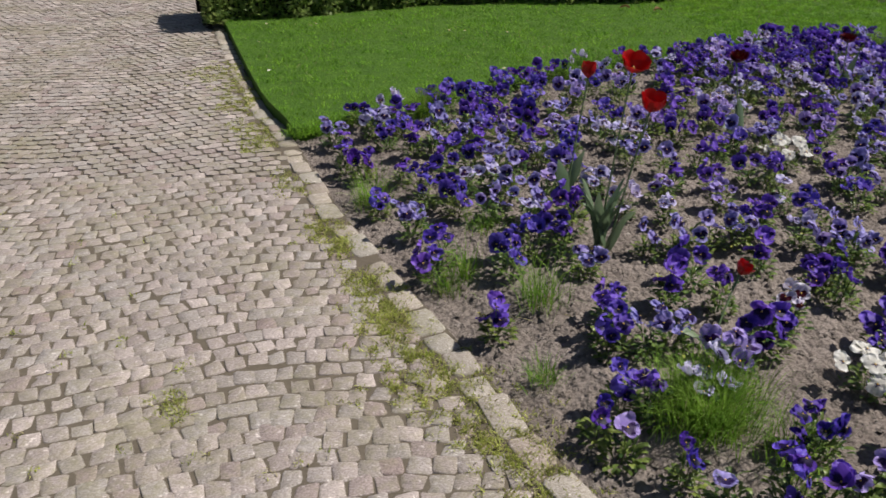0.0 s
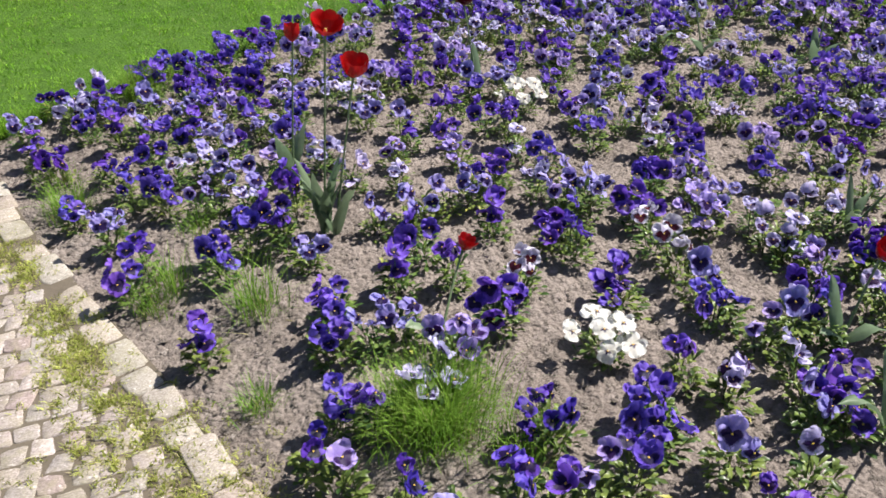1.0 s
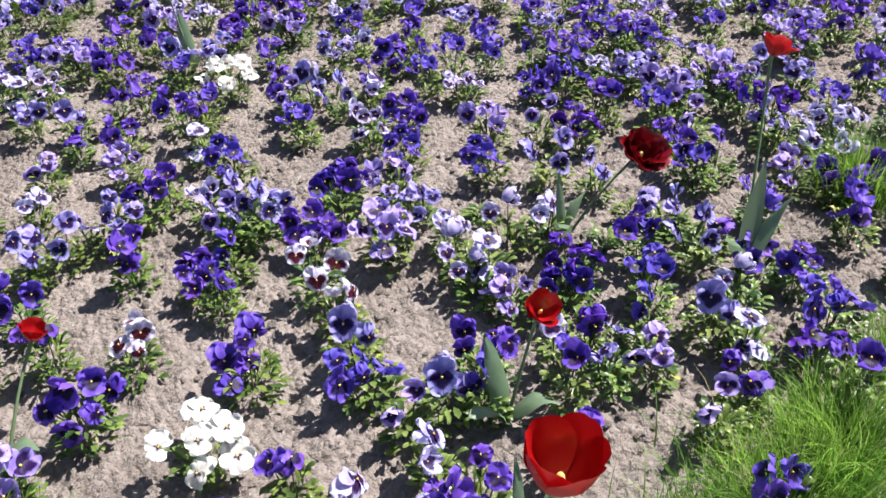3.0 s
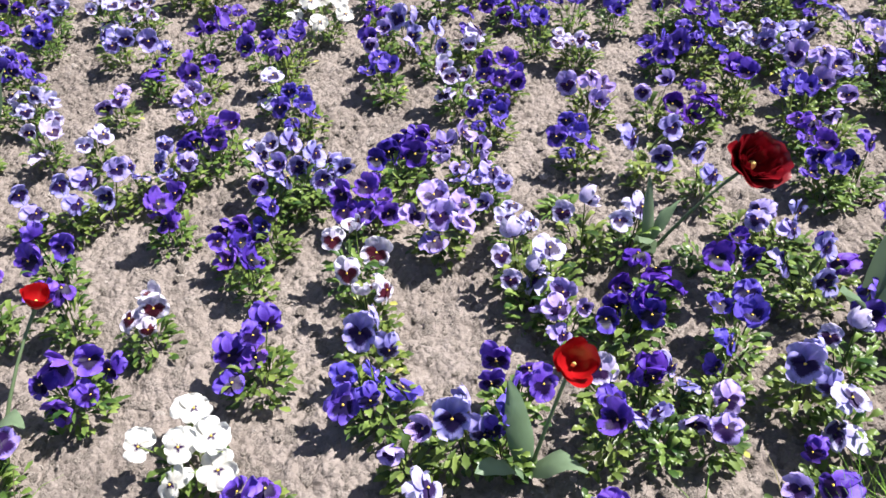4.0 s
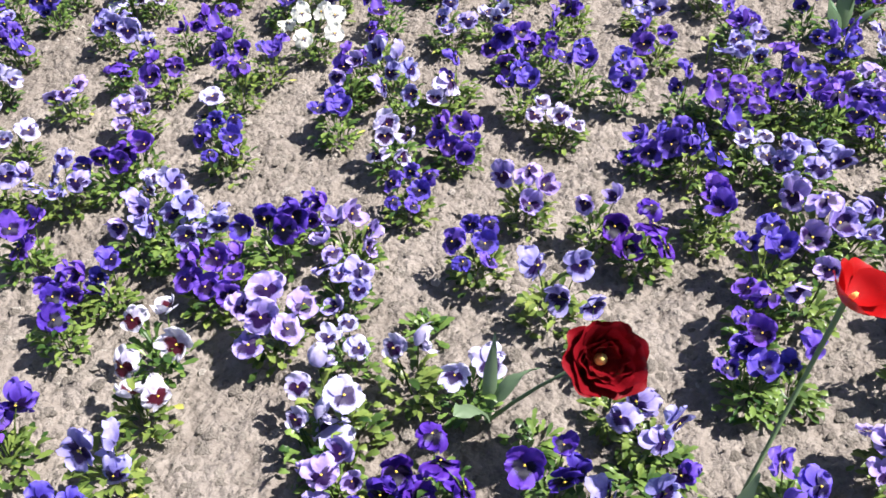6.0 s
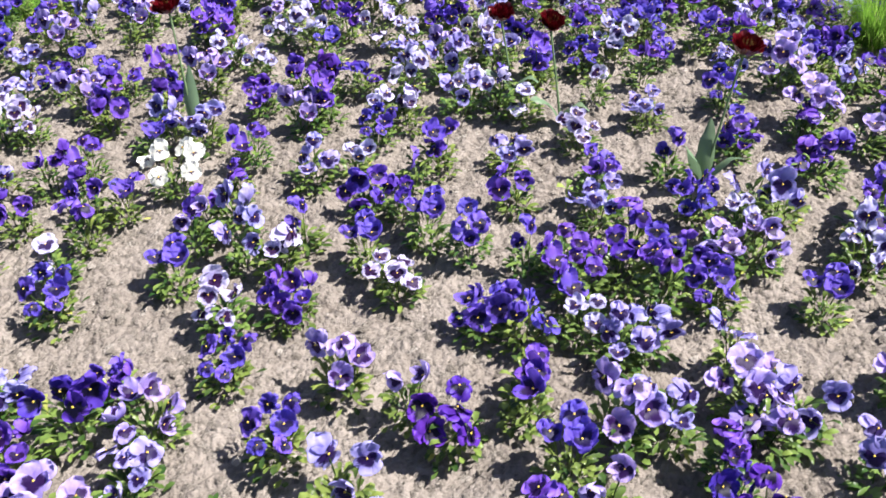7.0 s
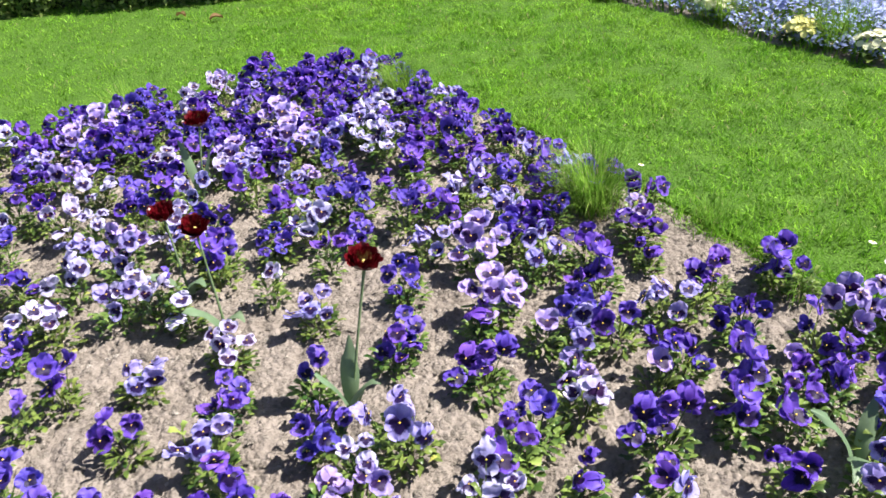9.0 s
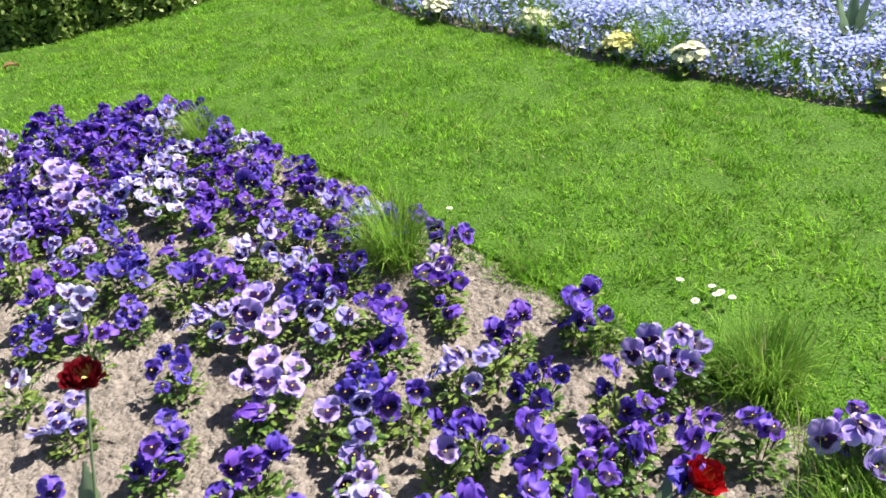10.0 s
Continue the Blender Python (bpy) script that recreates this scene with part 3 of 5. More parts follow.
DEEP_VIOLET_B = [
    (0.52, 3.74, 4), (1.96, 3.76, 5), (3.61, 3.80, 4), (3.41, 3.85, 3), (-0.29, 3.86, 4), (3.78, 3.86, 4), (3.55, 4.03, 5), (0.40, 4.04, 4),
    (0.06, 4.05, 4), (2.46, 4.06, 4), (2.19, 4.14, 4), (1.83, 4.20, 4), (2.86, 4.33, 5), (2.20, 4.43, 4), (0.55, 4.47, 4), (2.62, 4.51, 5),
    (2.07, 4.58, 5), (3.40, 4.60, 3), (0.83, 4.64, 4), (2.05, 4.71, 5), (2.40, 4.71, 6), (3.18, 4.71, 6), (3.40, 4.72, 6), (1.88, 4.76, 5),
    (3.08, 4.78, 5), (2.23, 4.88, 6), (1.25, 4.90, 4), (2.36, 4.91, 5), (3.10, 4.91, 5), (2.22, 4.99, 5), (1.65, 5.00, 6), (2.76, 5.04, 6),
]
DEEP_VIOLET_C = [
    (2.87, 5.04, 6), (3.01, 5.21, 5), (2.44, 5.31, 6), (2.96, 5.33, 4), (2.52, 5.38, 5), (2.74, 5.43, 6), (2.37, 5.48, 5), (2.69, 5.52, 5),
]
VIOLET_A = [
    (1.25, 1.05, 3), (2.03, 1.08, 3), (1.71, 1.09, 3), (0.79, 1.17, 2), (0.86, 1.20, 2), (1.03, 1.21, 3), (1.53, 1.22, 6), (2.31, 1.22, 2),
    (0.80, 1.24, 2), (1.12, 1.30, 5), (1.48, 1.30, 2), (1.57, 1.30, 4), (2.14, 1.31, 3), (1.76, 1.32, 2), (1.15, 1.37, 3), (2.42, 1.38, 5),
    (1.84, 1.47, 2), (1.28, 1.48, 2), (1.68, 1.50, 2), (2.47, 1.53, 5), (0.57, 1.54, 2), (2.08, 1.54, 2), (0.51, 1.59, 4), (1.72, 1.60, 5),
    (2.70, 1.60, 4), (2.43, 1.61, 3), (2.15, 1.63, 3), (1.48, 1.65, 5), (2.94, 1.72, 5), (2.81, 1.74, 5), (2.41, 1.75, 3), (2.56, 1.77, 4),
]
VIOLET_B = [
    (1.28, 1.79, 7), (0.96, 1.81, 6), (0.54, 1.83, 4), (0.55, 1.92, 2), (0.23, 1.95, 4), (3.20, 1.95, 4), (2.54, 1.99, 3), (2.62, 2.00, 2),
    (0.57, 2.01, 3), (0.90, 2.04, 2), (0.76, 2.05, 4), (2.54, 2.06, 2), (3.10, 2.08, 3), (3.29, 2.14, 4), (1.25, 2.15, 6), (2.58, 2.16, 2),
    (1.33, 2.17, 2), (1.55, 2.19, 8), (3.45, 2.19, 5), (3.59, 2.19, 5), (0.86, 2.20, 3), (2.61, 2.26, 3), (1.11, 2.27, 4), (2.06, 2.27, 7),
    (2.90, 2.28, 2), (0.30, 2.30, 5), (0.04, 2.31, 3), (0.48, 2.38, 2), (1.69, 2.39, 6), (2.53, 2.40, 2), (0.38, 2.41, 3), (1.90, 2.46, 7),
]
VIOLET_C = [
    (2.53, 2.46, 2), (3.36, 2.48, 4), (3.53, 2.49, 4), (0.48, 2.53, 3), (3.90, 2.54, 5), (3.68, 2.55, 4), (1.23, 2.60, 2), (4.03, 2.61, 5),
    (2.52, 2.62, 5), (1.43, 2.63, 7), (2.43, 2.65, 8), (1.99, 2.67, 8), (3.67, 2.71, 3), (3.17, 2.72, 3), (3.37, 2.72, 2), (3.44, 2.72, 5),
    (2.82, 2.74, 2), (2.94, 2.74, 7), (3.88, 2.74, 5), (2.64, 2.75, 4), (0.15, 2.76, 5), (0.57, 2.76, 3), (1.67, 2.77, 3), (0.04, 2.82, 2),
    (-0.15, 2.83, 4), (2.61, 2.84, 4), (2.52, 2.85, 2), (2.90, 2.85, 3), (2.13, 2.86, 3), (4.15, 2.89, 3), (2.38, 2.90, 4), (1.39, 2.91, 2),
]
VIOLET_D = [
    (1.96, 2.92, 2), (3.64, 2.92, 2), (2.78, 2.93, 2), (3.50, 2.94, 3), (1.17, 2.96, 3), (2.27, 2.96, 3), (1.03, 3.00, 3), (1.69, 3.00, 3),
    (3.35, 3.01, 4), (4.11, 3.02, 2), (1.34, 3.04, 3), (1.44, 3.04, 3), (3.67, 3.04, 7), (0.41, 3.08, 2), (4.17, 3.08, 2), (2.10, 3.09, 6),
    (2.94, 3.09, 8), (3.41, 3.09, 3), (3.85, 3.09, 4), (0.12, 3.10, 3), (3.97, 3.10, 4), (-0.06, 3.12, 3), (2.48, 3.12, 3), (4.51, 3.12, 4),
    (0.63, 3.15, 5), (1.17, 3.15, 2), (4.34, 3.15, 2), (1.71, 3.17, 3), (2.70, 3.17, 2), (4.06, 3.18, 5), (3.89, 3.19, 4), (4.23, 3.20, 3),
]
VIOLET_E = [
    (1.26, 3.21, 4), (2.21, 3.21, 1), (2.70, 3.25, 4), (0.14, 3.26, 3), (2.90, 3.27, 2), (4.13, 3.27, 5), (-0.30, 3.29, 2), (2.27, 3.29, 4),
    (3.30, 3.29, 7), (1.72, 3.31, 4), (4.09, 3.34, 2), (0.67, 3.35, 4), (1.40, 3.36, 3), (-0.01, 3.38, 4), (3.09, 3.38, 5), (0.51, 3.39, 4),
    (0.27, 3.40, 4), (3.64, 3.42, 3), (-0.31, 3.43, 2), (2.07, 3.43, 7), (3.11, 3.46, 4), (3.56, 3.46, 7), (3.30, 3.48, 3), (-0.13, 3.51, 4),
    (1.19, 3.51, 5), (1.89, 3.55, 4), (4.15, 3.58, 1), (1.36, 3.62, 5), (1.66, 3.62, 6), (3.57, 3.62, 2), (3.92, 3.62, 7), (4.09, 3.62, 4),
]
VIOLET_F = [
    (0.31, 3.63, 4), (3.10, 3.65, 7), (3.63, 3.66, 4), (-0.07, 3.68, 4), (1.18, 3.71, 4), (2.42, 3.71, 1), (4.13, 3.71, 2), (0.26, 3.75, 5),
    (3.78, 3.76, 3), (0.38, 3.77, 5), (1.76, 3.77, 5), (2.54, 3.79, 4), (1.06, 3.80, 4), (-0.05, 3.81, 4), (0.09, 3.82, 2), (2.87, 3.82, 2),
    (1.26, 3.84, 4), (0.53, 3.88, 3), (2.54, 3.88, 4), (0.91, 3.90, 3), (3.45, 3.90, 6), (2.69, 3.92, 7), (0.32, 3.93, 4), (0.14, 3.95, 4),
    (2.94, 3.96, 4), (1.81, 3.97, 3), (3.22, 4.01, 4), (0.56, 4.02, 4), (3.08, 4.03, 3), (0.27, 4.05, 5), (2.66, 4.06, 2), (3.83, 4.06, 5),
]
VIOLET_G = [
    (1.40, 4.10, 4), (3.13, 4.11, 5), (2.89, 4.12, 3), (1.31, 4.13, 4), (0.16, 4.16, 4), (2.81, 4.16, 3), (2.93, 4.16, 5), (0.34, 4.17, 4),
    (2.70, 4.17, 4), (0.64, 4.20, 5), (3.52, 4.20, 5), (3.73, 4.21, 4), (1.31, 4.22, 4), (0.46, 4.23, 4), (1.75, 4.23, 2), (3.00, 4.26, 3),
    (2.13, 4.28, 4), (2.54, 4.28, 4), (2.25, 4.29, 4), (3.41, 4.29, 4), (3.32, 4.30, 4), (1.35, 4.31, 4), (0.96, 4.32, 4), (0.65, 4.36, 4),
    (3.10, 4.37, 4), (0.43, 4.40, 4), (3.57, 4.41, 4), (3.31, 4.45, 3), (1.66, 4.46, 5), (1.76, 4.48, 5), (2.79, 4.48, 5), (3.22, 4.48, 5),
]
VIOLET_H = [
    (0.72, 4.50, 4), (1.51, 4.50, 4), (3.09, 4.50, 6), (3.46, 4.50, 5), (1.95, 4.52, 3), (1.40, 4.54, 4), (2.53, 4.56, 6), (3.27, 4.58, 5),
    (1.84, 4.61, 4), (3.12, 4.61, 4), (2.35, 4.62, 6), (1.59, 4.65, 5), (2.19, 4.66, 5), (1.93, 4.67, 6), (2.50, 4.67, 5), (1.65, 4.69, 5),
    (3.28, 4.73, 4), (1.27, 4.74, 4), (2.78, 4.74, 5), (2.22, 4.76, 5), (2.66, 4.76, 5), (1.56, 4.77, 5), (2.29, 4.77, 5), (2.97, 4.78, 5),
    (2.43, 4.81, 6), (1.99, 4.83, 6), (1.70, 4.87, 4), (3.27, 4.88, 5), (2.07, 4.89, 5), (2.76, 4.89, 4), (1.41, 4.90, 5), (1.91, 4.90, 6),
]
VIOLET_I = [
    (1.57, 4.94, 5), (2.50, 4.95, 5), (3.04, 4.99, 6), (2.65, 5.00, 5), (2.02, 5.01, 6), (1.93, 5.06, 5), (3.10, 5.08, 4), (1.80, 5.10, 5),
    (2.59, 5.10, 6), (2.49, 5.13, 5), (2.35, 5.14, 5), (2.77, 5.14, 6), (1.91, 5.21, 5), (2.63, 5.24, 6), (2.53, 5.25, 6), (2.75, 5.30, 5),
    (2.62, 5.34, 6), (2.34, 5.36, 6), (2.86, 5.39, 5), (2.58, 5.50, 5),
]
LAVENDER_A = [
    (1.23, 1.19, 3), (0.94, 1.20, 2), (0.66, 1.24, 1), (1.45, 1.24, 2), (2.03, 1.26, 2), (0.48, 1.42, 1), (2.69, 1.42, 5), (2.03, 1.45, 3),
    (1.93, 1.46, 2), (2.21, 1.49, 3), (1.52, 1.52, 2), (2.00, 1.53, 2), (1.62, 1.54, 3), (0.81, 1.68, 4), (2.33, 1.70, 3), (1.50, 1.76, 3),
    (1.87, 1.76, 5), (0.63, 1.80, 2), (0.70, 1.83, 4), (2.74, 1.85, 5), (2.36, 1.89, 4), (2.82, 2.02, 2), (3.41, 2.05, 5), (1.69, 2.07, 6),
    (2.28, 2.07, 2), (2.87, 2.08, 3), (2.21, 2.17, 3), (1.81, 2.18, 5), (2.67, 2.18, 2), (0.55, 2.27, 4), (3.17, 2.29, 4), (1.34, 2.30, 2),
]
LAVENDER_B = [
    (1.43, 2.30, 3), (1.80, 2.30, 7), (2.71, 2.35, 4), (1.47, 2.36, 4), (2.79, 2.36, 4), (2.98, 2.36, 3), (1.38, 2.37, 3), (0.87, 2.39, 2),
    (2.30, 2.39, 2), (3.05, 2.39, 3), (0.77, 2.40, 2), (3.73, 2.41, 4), (0.94, 2.43, 3), (2.96, 2.44, 6), (2.15, 2.45, 4), (1.02, 2.46, 2),
    (1.10, 2.47, 4), (3.27, 2.49, 6), (2.95, 2.55, 2), (2.72, 2.56, 4), (3.48, 2.58, 4), (2.78, 2.61, 4), (-0.02, 2.63, 4), (0.26, 2.69, 2),
    (0.32, 2.71, 2), (0.43, 2.71, 2), (1.15, 2.78, 5), (3.65, 2.81, 3), (0.34, 2.85, 5), (0.94, 2.85, 3), (1.83, 2.86, 3), (0.50, 2.88, 1),
]
LAVENDER_C = [
    (2.97, 2.89, 3), (3.06, 2.89, 7), (4.04, 2.89, 2), (1.68, 2.92, 2), (0.34, 2.99, 3), (1.78, 2.99, 3), (0.57, 3.01, 2), (2.70, 3.05, 5),
    (3.14, 3.05, 3), (4.47, 3.05, 4), (3.09, 3.10, 3), (1.03, 3.13, 3), (3.99, 3.20, 2), (0.91, 3.21, 4), (1.92, 3.22, 4), (3.70, 3.23, 1),
    (0.35, 3.24, 5), (0.52, 3.25, 5), (3.52, 3.25, 3), (2.46, 3.33, 4), (3.54, 3.35, 2), (4.20, 3.39, 4), (1.54, 3.40, 5), (0.06, 3.41, 2),
    (4.26, 3.42, 4), (3.46, 3.43, 1), (1.42, 3.45, 3), (0.40, 3.50, 4), (0.66, 3.50, 5), (3.77, 3.50, 5), (1.83, 3.51, 4), (0.23, 3.53, 5),
]
LAVENDER_D = [
    (3.86, 3.53, 1), (3.34, 3.55, 6), (2.86, 3.56, 5), (0.10, 3.59, 3), (1.07, 3.61, 4), (2.30, 3.61, 3), (-0.39, 3.62, 4), (0.65, 3.68, 3),
    (0.80, 3.68, 4), (3.45, 3.72, 2), (1.44, 3.76, 4), (-0.20, 3.77, 4), (3.50, 3.78, 2), (3.30, 3.80, 6), (2.24, 3.82, 3), (3.15, 3.87, 5),
    (2.24, 3.90, 4), (0.69, 3.92, 4), (2.07, 3.92, 5), (3.78, 3.94, 3), (2.40, 3.95, 5), (3.40, 4.04, 4), (0.78, 4.05, 4), (3.29, 4.15, 3),
    (0.85, 4.17, 3), (1.05, 4.21, 4), (2.36, 4.21, 3), (3.62, 4.27, 5), (1.53, 4.30, 3), (1.61, 4.31, 2), (2.65, 4.34, 4), (2.73, 4.35, 3),
]
LAVENDER_E = [
    (1.14, 4.36, 5), (3.48, 4.40, 2), (1.88, 4.41, 4), (2.49, 4.44, 5), (1.35, 4.46, 2), (2.43, 4.53, 6), (0.99, 4.55, 4), (1.67, 4.56, 5),
    (2.74, 4.62, 6), (2.62, 4.63, 6), (2.98, 4.66, 4), (1.76, 4.72, 6), (2.88, 4.81, 5), (2.56, 4.82, 6), (3.20, 4.83, 5), (1.81, 4.86, 6),
    (3.19, 4.99, 5), (2.35, 5.02, 5), (2.84, 5.22, 6), (2.31, 5.24, 5), (2.19, 5.36, 5),
]
PALE_A = [
    (1.34, 1.10, 1), (1.34, 1.38, 3), (1.52, 1.39, 2), (2.23, 1.41, 2), (2.31, 1.53, 2), (1.87, 1.56, 1), (0.72, 1.59, 5), (1.82, 1.84, 2),
    (2.88, 1.87, 5), (1.88, 1.88, 2), (1.82, 1.92, 2), (2.07, 1.96, 2), (3.03, 1.96, 4), (1.97, 1.97, 2), (2.96, 2.02, 3), (1.84, 2.03, 3),
    (3.58, 2.34, 5), (1.32, 2.46, 3), (0.40, 2.62, 3), (1.85, 2.63, 5), (0.90, 2.64, 2), (2.66, 2.64, 3), (0.76, 2.72, 4), (2.22, 2.76, 6),
    (1.38, 2.77, 2), (1.92, 2.82, 3), (3.29, 2.88, 8), (0.19, 2.90, 1), (0.69, 2.92, 6), (0.27, 2.97, 2), (3.04, 3.00, 3), (3.52, 3.16, 3),
]
PALE_B = [
    (2.04, 3.26, 3), (0.90, 3.40, 2), (0.98, 3.42, 5), (2.66, 3.42, 6), (0.84, 3.51, 4), (2.14, 3.54, 3), (2.05, 3.58, 2), (2.51, 3.58, 2),
    (2.42, 3.63, 2), (-0.19, 3.64, 4), (2.33, 3.69, 4), (2.72, 3.69, 1), (2.12, 3.73, 4), (1.59, 3.87, 4), (-0.14, 3.90, 4), (1.47, 3.95, 5),
    (2.80, 3.99, 5), (2.32, 4.05, 4), (1.05, 4.08, 1), (2.08, 4.08, 3), (1.96, 4.09, 4), (1.71, 4.10, 5), (1.60, 4.11, 4), (3.23, 4.17, 3),
    (1.99, 4.33, 5), (0.88, 4.43, 4), (2.37, 4.43, 4), (2.19, 4.54, 6), (2.95, 4.56, 5), (1.19, 4.58, 2), (1.07, 4.65, 3), (2.88, 4.69, 5),
]
PALE_C = [
    (0.93, 4.74, 4), (1.45, 4.76, 5), (2.94, 4.95, 6), (1.85, 4.99, 6), (2.13, 5.05, 6), (2.10, 5.16, 6), (2.22, 5.20, 5),
]
WHITE = [
    (1.16, 1.63, 7), (1.54, 3.15, 7),
]
BLOTCHED = [
    (1.50, 1.88, 3), (1.07, 1.95, 4), (1.50, 2.01, 3),
]


BEDDING = (
    ("deep", "deep_violet_pansy", DEEP_VIOLET_A + DEEP_VIOLET_B + DEEP_VIOLET_C, "pansy plant with deep violet flowers in dry soil", "deep violet pansies"),
    ("violet", "violet_pansy", VIOLET_A + VIOLET_B + VIOLET_C + VIOLET_D + VIOLET_E + VIOLET_F + VIOLET_G + VIOLET_H + VIOLET_I, "pansy plant with violet-blue flowers in dry soil", "violet-blue pansies"),
    ("lavender", "lavender_pansy", LAVENDER_A + LAVENDER_B + LAVENDER_C + LAVENDER_D + LAVENDER_E, "pansy plant with lavender flowers and dark blotches", "lavender pansies"),
    ("pale", "pale_lilac_pansy", PALE_A + PALE_B + PALE_C, "pansy plant with pale lilac dark-blotched flowers", "pale lilac pansies"),
    ("white", "white_pansy", WHITE, "pansy plant with creamy white flowers", "white pansies"),
    ("blotched", "blotched_pansy", BLOTCHED, "pansy plant with lilac-white flowers and maroon blotches", "maroon-blotched pansies"),
)
turn = random.Random(31)
for number, (kind, name, spots, label, group) in enumerate(BEDDING):
    models = {}
    for k, (x, y, count) in enumerate(spots):
        key = (count, k % 3 if 2 <= count <= 5 else k % 2)
        s = turn.uniform(0.92, 1.10)
        place = pose(x, y, relief(x, y) - 0.014, 0, 0, turn.gauss(0, 22)) @ Matrix.Diagonal((s, s, s * turn.uniform(0.86, 1.10), 1))
        if key in models:
            copy_thing(models[key], place)
        else:
            models[key] = pansy(kind, name, 1000 * number + 10 * count + key[1] + 1, label, group, count)
            models[key].matrix_basis = place


# young plants that are not in flower yet
YOUNG = [(2.31, 1.95), (2.17, 1.88), (2.33, 1.80), (1.98, 2.11), (2.26, 1.75), (2.40, 1.86)]
young = pansy("violet", "young_pansy", 7001, "young leafy pansy plant without flowers", "young pansies", 0)
for k, (x, y) in enumerate(YOUNG):
    m = pose(x, y, relief(x, y) - 0.014, 0, 0, 75 * k) @ Matrix.Diagonal((1.0, 1.0, 0.7, 1))
    if k:
        copy_thing(young, m)
    else:
        young.matrix_basis = m


def lime_plant(x, y, size):
    """A stray plant with a few broad lime-green leaves."""
    plant = new("seedling")
    plant.location = (x, y, relief(x, y) - 0.014)
    for k, (deg, l, w, rise) in enumerate(((200, 0.062, 0.026, 0.55), (60, 0.050, 0.020, 0.8), (310, 0.048, 0.018, 0.5))):
        bm = bmesh.new()
        spoon_leaf(bm, Vector((0, 0, 0.062)), Vector((math.cos(radians(deg)), math.sin(radians(deg)), 0)), l * size, w * size, rise)
        tube(bm, [(0, 0, 0), (0, 0, 0.063)], [0.002, 0.0016], 5)
        part("leaf", mesh_of("leaf", bm, LIME_LEAF), plant)
    return tagged(plant, "stray seedling with broad lime-green leaves", "seedling")


lime_plant(3.385, 2.985, 0.8)
lime_plant(2.62, 3.12, 0.45)


# ---- tulips ----
def tulip_leaf(way, length, width, droop, seed):
    r = random.Random(seed)
    bm = bmesh.new()
    side = Vector((-way.y, way.x, 0))
    rows = []
    for i in range(9):
        u = i / 8
        w = width * math.sin(math.pi * min(0.98, u * 0.9 + 0.1)) ** 0.8 * (1 - 0.25 * u)
        mid = way * (length * (0.2 + 1.1 * droop) * u ** 1.4) + Vector((0, 0, length * (0.92 * u - droop * u ** 3)))
        wave = 0.008 * math.sin(u * 9 + r.uniform(0, 1))
        rows.append([mid - side * w + way * (-0.35 * w) * -1 + Vector((0, 0, wave)), mid - side * w * 0.5, mid, mid + side * w * 0.5, mid + side * w + way * 0.35 * w + Vector((0, 0, -wave))])
    sheet(bm, rows)
    return mesh_of("leaf", bm, TULIP_LEAF)


def tulip_petal(length, opening, half, round_tip, material, seed, frill=0.0):
    """A broad cupped petal: part of a bowl that rises from the stalk and opens along +x, with a blunt tip."""
    r = random.Random(seed)
    bm = bmesh.new()
    rows = []
    lean, side = r.uniform(-0.05, 0.07), r.uniform(-0.06, 0.06)
    for i in range(12):
        t = 0.25 * i / 11 + 0.75 * math.sin(math.pi * i / 22)
        row = []
        for j in range(13):
            v = j / 6 - 1
            u = t * (1 - round_tip * abs(v) ** 2.6 + side * v - 0.035 * math.exp(-30 * v * v) * t)
            radius = length * (0.40 * math.sin(min(1.0, u * 1.9) * math.pi / 2) ** 0.8 + (0.62 * opening + lean) * u ** 1.7)
            up = length * (u * (1.02 - 0.50 * opening * u) - 0.05)
            a = half * v * (1 - 0.30 * u * u)
            wave = frill * u * u * math.sin(v * 5 + seed) + 0.02 * length * u * (v * v - 0.4)
            row.append(((radius + wave) * math.cos(a), (radius + wave) * math.sin(a), up + 0.7 * frill * u * math.sin(v * 7 + 2 * seed)))
        rows.append(row)
    sheet(bm, rows)
    return mesh_of("petal", bm, material)


